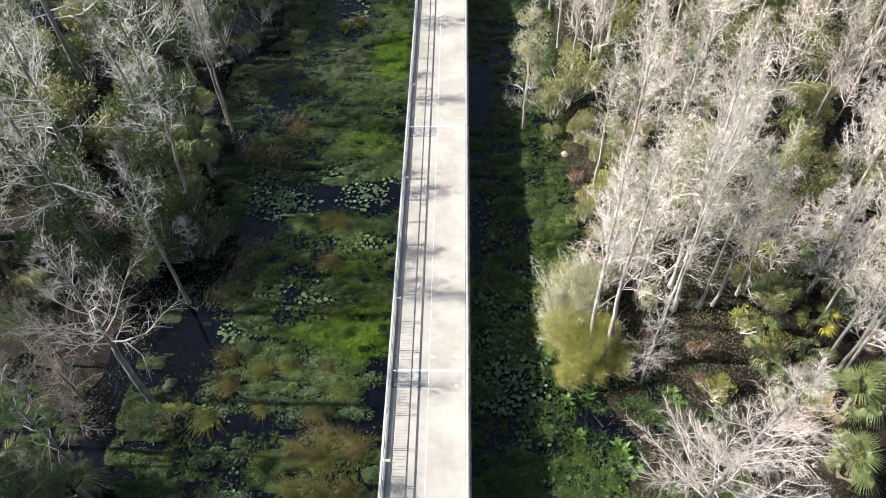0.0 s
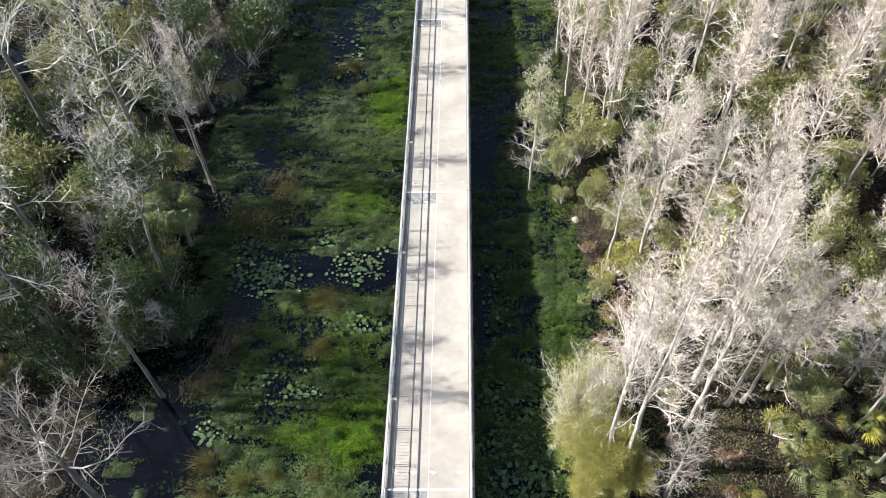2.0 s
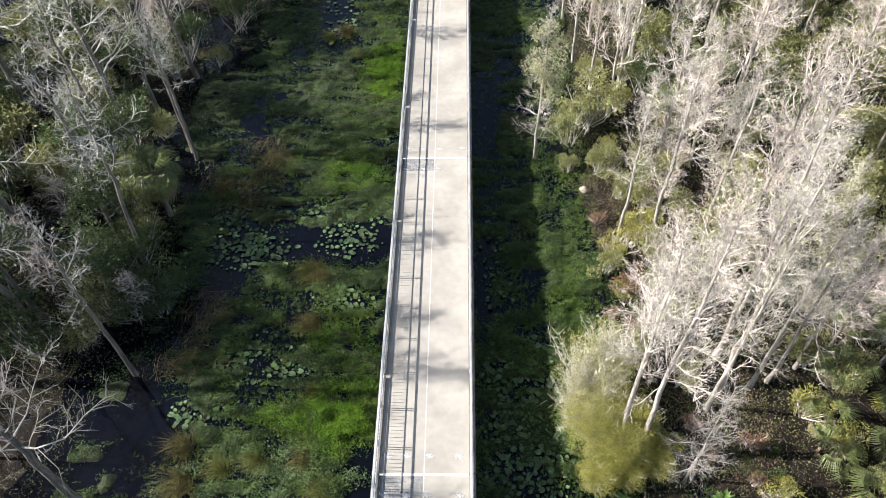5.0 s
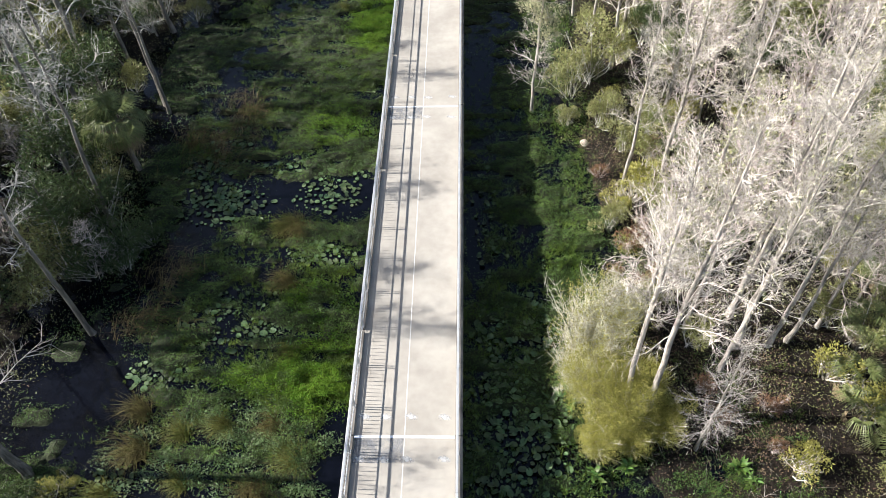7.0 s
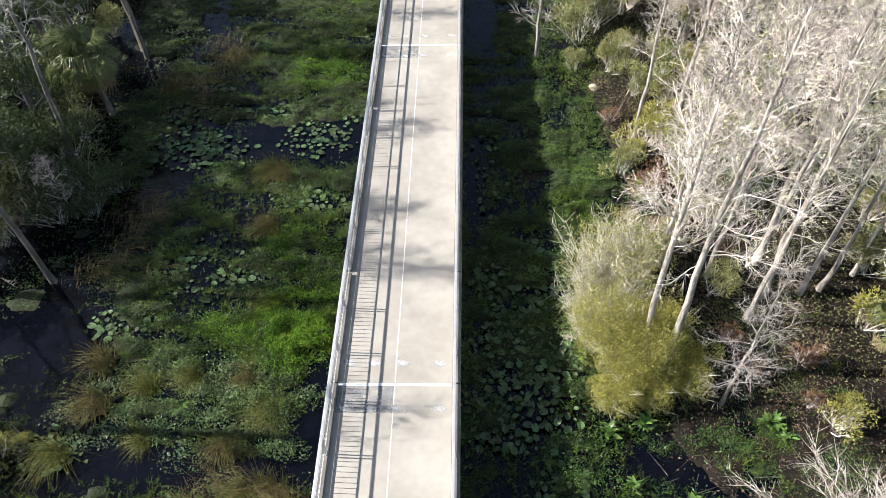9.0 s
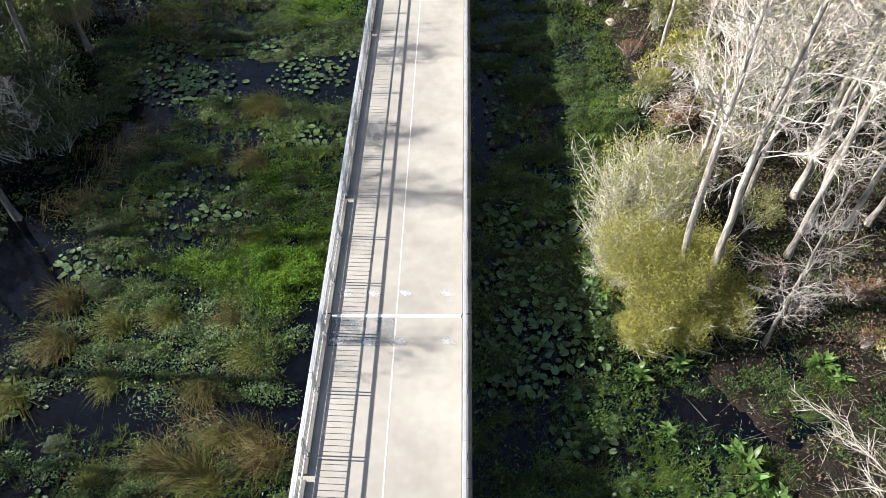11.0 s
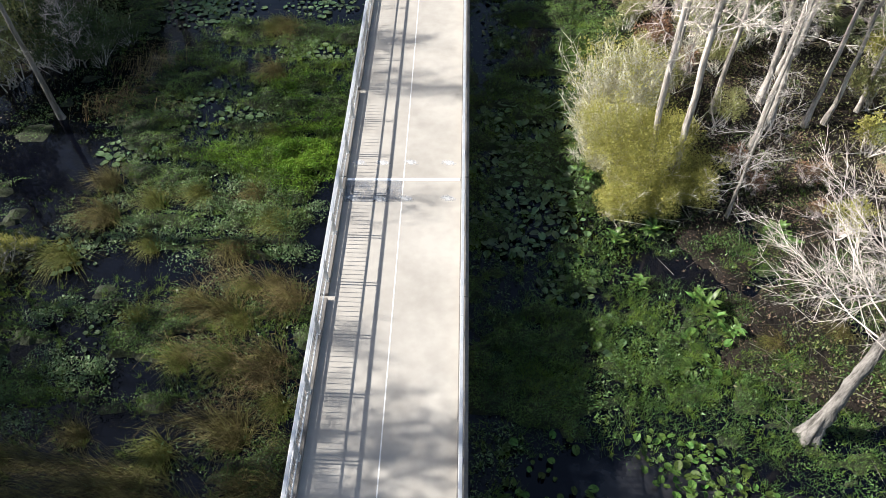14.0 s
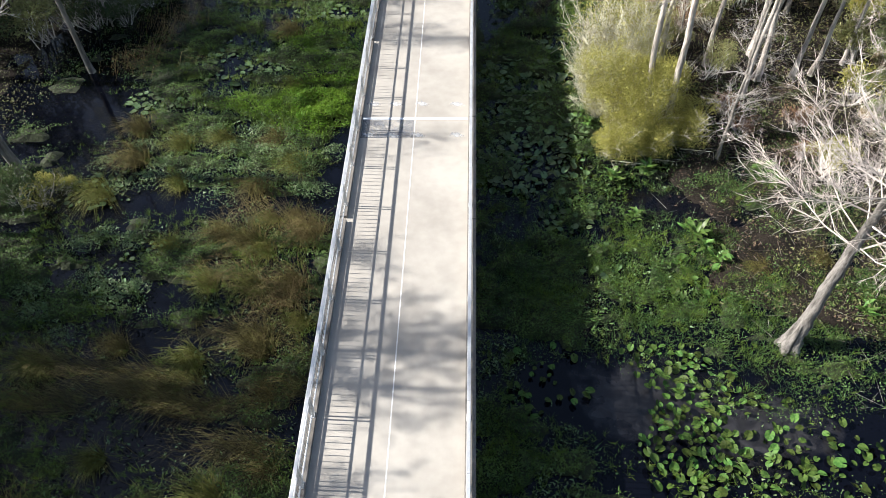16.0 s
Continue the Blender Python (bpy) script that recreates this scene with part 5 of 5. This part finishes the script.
x, y, g = sow(900000, -14, -3.7, 18, 58, carpet_chance, 58)
V, F = flat_leaves(x, y, g, 0.06, 0.18, 0.075, 0.34, 0.8)
V[:, 2] += np.repeat(clump(x, y), 3)
stuff("lush_carpet", V, F, LUSH, "thick bright green carpet of small marsh plants", "marsh plants")


# each tuft throws some blades outwards from one root
x, y, g = sow(260000, -15, 14, 2, 74, grass_chance, 55)
tall = (0.15 + 0.23 * g.random(len(x)) + 0.10 * lushness(x, y)) * (1 - 0.25 * smooth01((x - 3) / 1.5) * smooth01((20 - y) / 2))
x, y, tall = np.repeat(x, 9), np.repeat(y, 9), np.repeat(tall, 9)
n = len(x)
x, y = x + g.normal(0, 0.035, n), y + g.normal(0, 0.035, n)
stuff("marsh_grass", *blades(x, y, 0.6 * clump(x, y), tall * (0.6 + 0.6 * g.random(n)), 0.25 + 0.75 * g.random(n), 0.0065, g, fine=False), GRASS, "bright green marsh grass in loose tufts", "grass")


# short fine grass of the sunny marsh
x, y, g = sow(620000, 0.6, 14, 7.5, 40, sward, 59)
n = len(x)
stuff("short_grass", *blades(x, y, 0.5 * clump(x, y) + 0.02, 0.10 + 0.19 * g.random(n), 0.3 + 0.9 * g.random(n), 0.0055, g, fine=False), SHORT, "short green grass on the sunny wet meadow", "grass")
# brown leaves and stalks on the bare mud of the sunny bank
x, y, g = sow(52000, 5.0, 14, 12, 40, lambda x, y: (1 - 0.82 * smooth01((19.5 - y) / 1.5)) * np.clip(0.25 + 0.75 * smooth01((x - bank_right(y) + 0.6) / 1.2), 0, 1) * np.clip((vnoise(x, y, 1.2, 45) - 0.3) * 3, 0.1, 1) * (x > bank_right(y) - 0.9) * (land(x, y) > -0.02), 60)
V, F = flat_leaves(x, y, g, 0.01, 0.06, 0.065, 0.5, 0.4)
V[:, 2] += np.repeat(np.maximum(land(x, y), 0.0), 3) + 0.03
stuff("leaf_litter", V, F, LITTER, "brown fallen leaves over the mud of the sunny bank", "leaf litter")


# sedge tussocks
def tussock_mesh(seed):
    g = np.random.default_rng(seed)
    n = 380
    r, a = 0.28 * np.sqrt(g.random(n)), g.random(n) * 6.283
    return mesh_np("tussock", *blades(r * np.cos(a), r * np.sin(a), np.full(n, -0.05), 0.35 + 0.65 * g.random(n), 0.5 + 1.1 * g.random(n), 0.0052, g, comb=3.4, wander=0.95), SEDGE_GREEN if seed % 2 == 0 else SEDGE)


TUSSOCK = [tussock_mesh(400 + i) for i in range(4)]
g = np.random.default_rng(61)
tufts = [(-9.4, 20.3), (-12.9, 20.8), (-11.0, 19.9), (-12.6, 19.2), (-10.6, 17.8), (-7.8, 17.8), (-6.3, 18.8), (-7.4, 20.4), (-6.9, 16.2), (-6.0, 16.3), (-13.4, 17.3), (-7.4, 15.0), (-6.8, 14.7),
         (-8.4, 15.4), (-10.2, 14.7), (-5.4, 15.4), (-8.4, 13.2), (-5.7, 12.8), (-5.2, 11.9), (-5.6, 13.3), (-6.9, 13.2), (-10.7, 10.8), (-8.3, 10.4), (-6.3, 10.8), (-12.9, 10.1), (-5.8, 9.3), (-10.2, 7.2), (-5.4, 7.0), (-6.6, 6.0), (-11.6, 5.4)]
tufts += [(-8.3, 31.2), (-7.8, 31.0), (-8.8, 31.1), (-7.9, 27.6), (-7.4, 23.9), (-14.6, 36.9), (-9.8, 52.5), (-8.6, 53.0), (-7.6, 50.8), (9.7, 14.1), (9.4, 14.3), (11.8, 14.6)]
for i, (x, y) in enumerate(tufts):
    t = tagged(new("sedge_tussock", TUSSOCK[i % 4]), "dry olive-brown sedge tussock with long bent blades", "sedge", "sedge tussocks")
    s = (0.75 + 0.6 * g.random()) * (0.55 if x > 5 else 1)
    t.matrix_basis = pose(x + 0.28, y, 0, 0, 0, g.normal(0, 28)) @ Matrix.Diagonal((s * 1.15, s, s * 0.85, 1))


# long sedge laid over by the water
x, y, g = sow(17000, -13.0, -4.2, 4.0, 11.6, lambda x, y: np.clip((vnoise(x * 0.5, y * 1.6, 1.0, 77) - 0.51) * 6, 0, 1) * (1 - 0.95 * bump2(x, y, -7.5, 7.7, 1.3, 0.7)), 78)
n = len(x)
stuff("laid_sedge", *blades(x, y, 0.03 + 0.2 * g.random(n), 0.45 + 0.6 * g.random(n), 1.4 + 0.35 * g.random(n), 0.0042, g, comb=3.25, wander=0.5), SEDGE, "long brown sedge laid flat over dark water", "sedge")

x, y, g = sow(9000, -15.8, -10.5, 24, 41, lambda x, y: np.clip(bump2(x, y, -13.6, 36.6, 1.6, 1.6) + bump2(x, y, -13.3, 27.6, 1.3, 1.0) + 0.8 * bump2(x, y, -13.8, 24.6, 1.2, 1.2) + 0.8 * bump2(x, y, -12.4, 39.5, 1.2, 2.0), 0, 1) * np.clip((vnoise(x, y, 0.8, 79) - 0.35) * 3, 0, 1), 80)
n = len(x)
stuff("laid_sedge", *blades(x, y, 0.04 + 0.25 * g.random(n), 0.5 + 0.7 * g.random(n), 1.2 + 0.5 * g.random(n), 0.0075, g, comb=0.5, wander=0.6), REED, "straw-brown reeds leaning over the dark water", "sedge")

# a straw heap, and sedge whose pale straw colour stands in for sunlit patches
x, y, g = sow(7000, -9.0, -4.0, 11.0, 17.2, lambda x, y: np.clip(bump2(x, y, -5.5, 12.7, 0.8, 0.7) + bump2(x, y, -5.1, 15.5, 0.7, 0.4) + 0.7 * bump2(x, y, -6.8, 16.3, 0.9, 0.3) + 0.6 * bump2(x, y, -7.6, 13.6, 0.9, 0.4), 0, 1), 81)
n = len(x)
stuff("laid_sedge", *blades(x, y, 0.08 + 0.25 * g.random(n), 0.35 + 0.5 * g.random(n), 1.1 + 0.6 * g.random(n), 0.0048, g, comb=3.3, wander=0.8), REED, "straw-coloured sedge bent down beside the bridge", "sedge")

# water-lily pads
def pad_mesh(seed):
    g = np.random.default_rng(seed)
    n = 15
    V, F = [(0, 0, 0)], []
    for i in range(n):
        a = radians(14 + 332 * i / (n - 1))
        r = 0.5 * (1 + 0.14 * math.cos(a - math.pi)) * (1 + 0.05 * g.normal())
        V.append((r * 1.12 * math.cos(a), r * 0.9 * math.sin(a), 0.16 * math.sin(a) ** 2 + 0.05 * math.cos(a) + 0.02 * g.normal()))
    low = len(V)
    V += [(v[0] * 0.97, v[1] * 0.97, v[2] - 0.006) for v in V]
    for i in range(1, n):
        F += [(0, i, i + 1), (low, low + i + 1, low + i), (i, low + i, low + i + 1), (i, low + i + 1, i + 1)]
    return V, F


PADS = [pad_mesh(500 + i) for i in range(4)]
PAD_ME = [mesh_np("pad", V, F, PAD) for V, F in PADS]


def pad_pose(x, y, s, g, flat=1.0):
    return pose(x, y, 0.03 + 0.18 * flat * g.random(), g.normal(0, 17 * flat), g.normal(0, 17 * flat), g.random() * 360) @ Matrix.Diagonal((s, s, s * flat, 1))


g = np.random.default_rng(62)
for cx, cy, rx, ry, n, size in ((6.4, 7.7, 1.0, 1.1, 92, 0.25), (6.9, 9.4, 1.0, 1.0, 76, 0.24), (8.4, 8.6, 1.3, 0.8, 32, 0.25), (10.2, 7.6, 1.4, 0.8, 40, 0.27), (6.0, 10.7, 1.0, 0.5, 26, 0.26), (8.0, 7.0, 1.2, 0.6, 26, 0.26), (2.6, 9.8, 1.0, 1.1, 30, 0.24), (7.6, 13.8, 0.7, 0.8, 26, 0.30)):
    patch = thing("lily_patch", "patch of broad glossy green water-lily pads on dark water", "water lilies", "lily patches", place=(cx, cy, 0))
    for x, y in scatter(n, -rx * 1.5, rx * 1.5, -ry * 1.5, ry * 1.5, 0.17, g, [], lambda x, y: (x / rx) ** 2 + (y / ry) ** 2 < 1 + 1.2 * g.random()):
        p = child("pad", PAD_ME[int(g.integers(4))], patch)
        p.matrix_basis = pad_pose(x, y, size * g.uniform(0.5, 1.2), g)
SHADE_PADS = [(2.3, 18.8, 1.6, 1.0, 130, 0.27), (2.4, 21.4, 1.5, 1.0, 120, 0.27), (2.8, 24.8, 1.4, 1.6, 125, 0.28), (4.5, 20.8, 0.4, 0.9, 36, 0.29), (3.7, 16.6, 0.8, 0.8, 34, 0.28),
            (4.6, 14.5, 0.5, 0.6, 10, 0.28), (1.8, 31, 0.7, 3, 50, 0.23)]
POND_PADS = [(-6.4, 33.3, 1.4, 1.0, 80, 0.27), (-11.0, 32.4, 1.4, 0.9, 62, 0.28), (-12.4, 32.6, 1.4, 1.3, 80, 0.28), (-13.8, 35.4, 1.1, 1.3, 50, 0.26), (-8.3, 35.2, 1.6, 0.5, 36, 0.25),
            (-6.3, 29.3, 1.1, 0.5, 40, 0.27), (-9.7, 25.4, 1.9, 1.3, 90, 0.27), (-5.0, 36.5, 0.9, 1.4, 50, 0.27), (-12.4, 36.4, 1.2, 1.2, 58, 0.27), (-13.4, 17.6, 1.1, 0.8, 58, 0.20),
            (-12.6, 22.6, 1.0, 0.6, 42, 0.27), (-9.2, 56, 1.2, 3, 58, 0.28), (-10.8, 14.2, 0.9, 0.7, 38, 0.16)]
V, F, o = [], [], 0
for cx, cy, rx, ry, n, size in SHADE_PADS + POND_PADS:
    for x, y in scatter(n, -rx * 1.5, rx * 1.5, -ry * 1.5, ry * 1.5, 0.2, g, [], lambda x, y: (x / rx) ** 2 + (y / ry) ** 2 < 1 + 1.2 * g.random()):
        pv, pf = PADS[int(g.integers(4))]
        m = np.array(pad_pose(cx + x, cy + y, size * g.uniform(0.35, 1.25), g, 0.4 if cx < 0 else 1.0))
        V.append(np.asarray(pv) @ m[:3, :3].T + m[:3, 3])
        F.append(np.asarray(pf) + o)
        o += len(pv)
stuff("lily_pads", np.concatenate(V), np.concatenate(F), PADS_FAR, "scattered green water-lily pads on dark water", "water lilies")


# broad-leaved plants at the right bank
def broadleaf_mesh():
    V, F = [], []
    prof = [(0.0, 0.015, 0.0), (0.12, 0.075, 0.02), (0.28, 0.085, 0.03), (0.42, 0.055, 0.0), (0.55, 0.0, -0.06)]
    for x, w, z in prof:
        V += [(x, w, z + 0.25 * w), (x, 0, z), (x, -w, z + 0.25 * w)]
    for i in range(4):
        a = i * 3
        F += [(a, a + 3, a + 4, a + 1), (a + 1, a + 4, a + 5, a + 2)]
    return mesh_np("broad_leaf", V, F, BROAD_GREEN, smooth=True)


BROAD = broadleaf_mesh()
for i, (x, y, s) in enumerate(((5.5, 18.2, 1.2), (6.7, 18.5, 1.3), (11.0, 18.6, 1.3), (8.0, 15.5, 1.3), (8.6, 14.5, 1.2), (8.2, 15.0, 1.1), (7.8, 15.9, 0.9), (6.1, 16.4, 0.9), (11.3, 18.1, 0.9), (12.6, 12.4, 1.1), (4.9, 21.3, 1.0), (4.7, 22.0, 0.9))):
    pl = thing("broadleaf_plant", "bright green broad-leaved marsh plant", "marsh plant", "broad-leaved plants", place=(x, y, 0.0))
    for k in range(28):
        lf = child("leaf", BROAD, pl)
        kk = s * g.uniform(0.4, 0.7)
        lf.matrix_basis = Matrix.LocRotScale((g.normal(0, 0.08), g.normal(0, 0.08), g.uniform(0.05, 0.35) * s), Euler((g.normal(0, 0.2), -g.uniform(0.1, 1.0), k * 2.4 + g.normal(0, 0.2))), (kk, kk, kk))

# pale rock at the bank
bm = bmesh.new()
bmesh.ops.create_icosphere(bm, subdivisions=2, radius=0.24)
for v in bm.verts:
    v.co *= 1 + 0.35 * noise.noise(v.co * 4)
    v.co.z *= 0.6
rock = tagged(new("pale_rock", bm_mesh("pale_rock", bm, PALE_ROCK)), "pale weathered rock on the bank", "rock")
rock.location = (7.05, 37.0, 0.14)
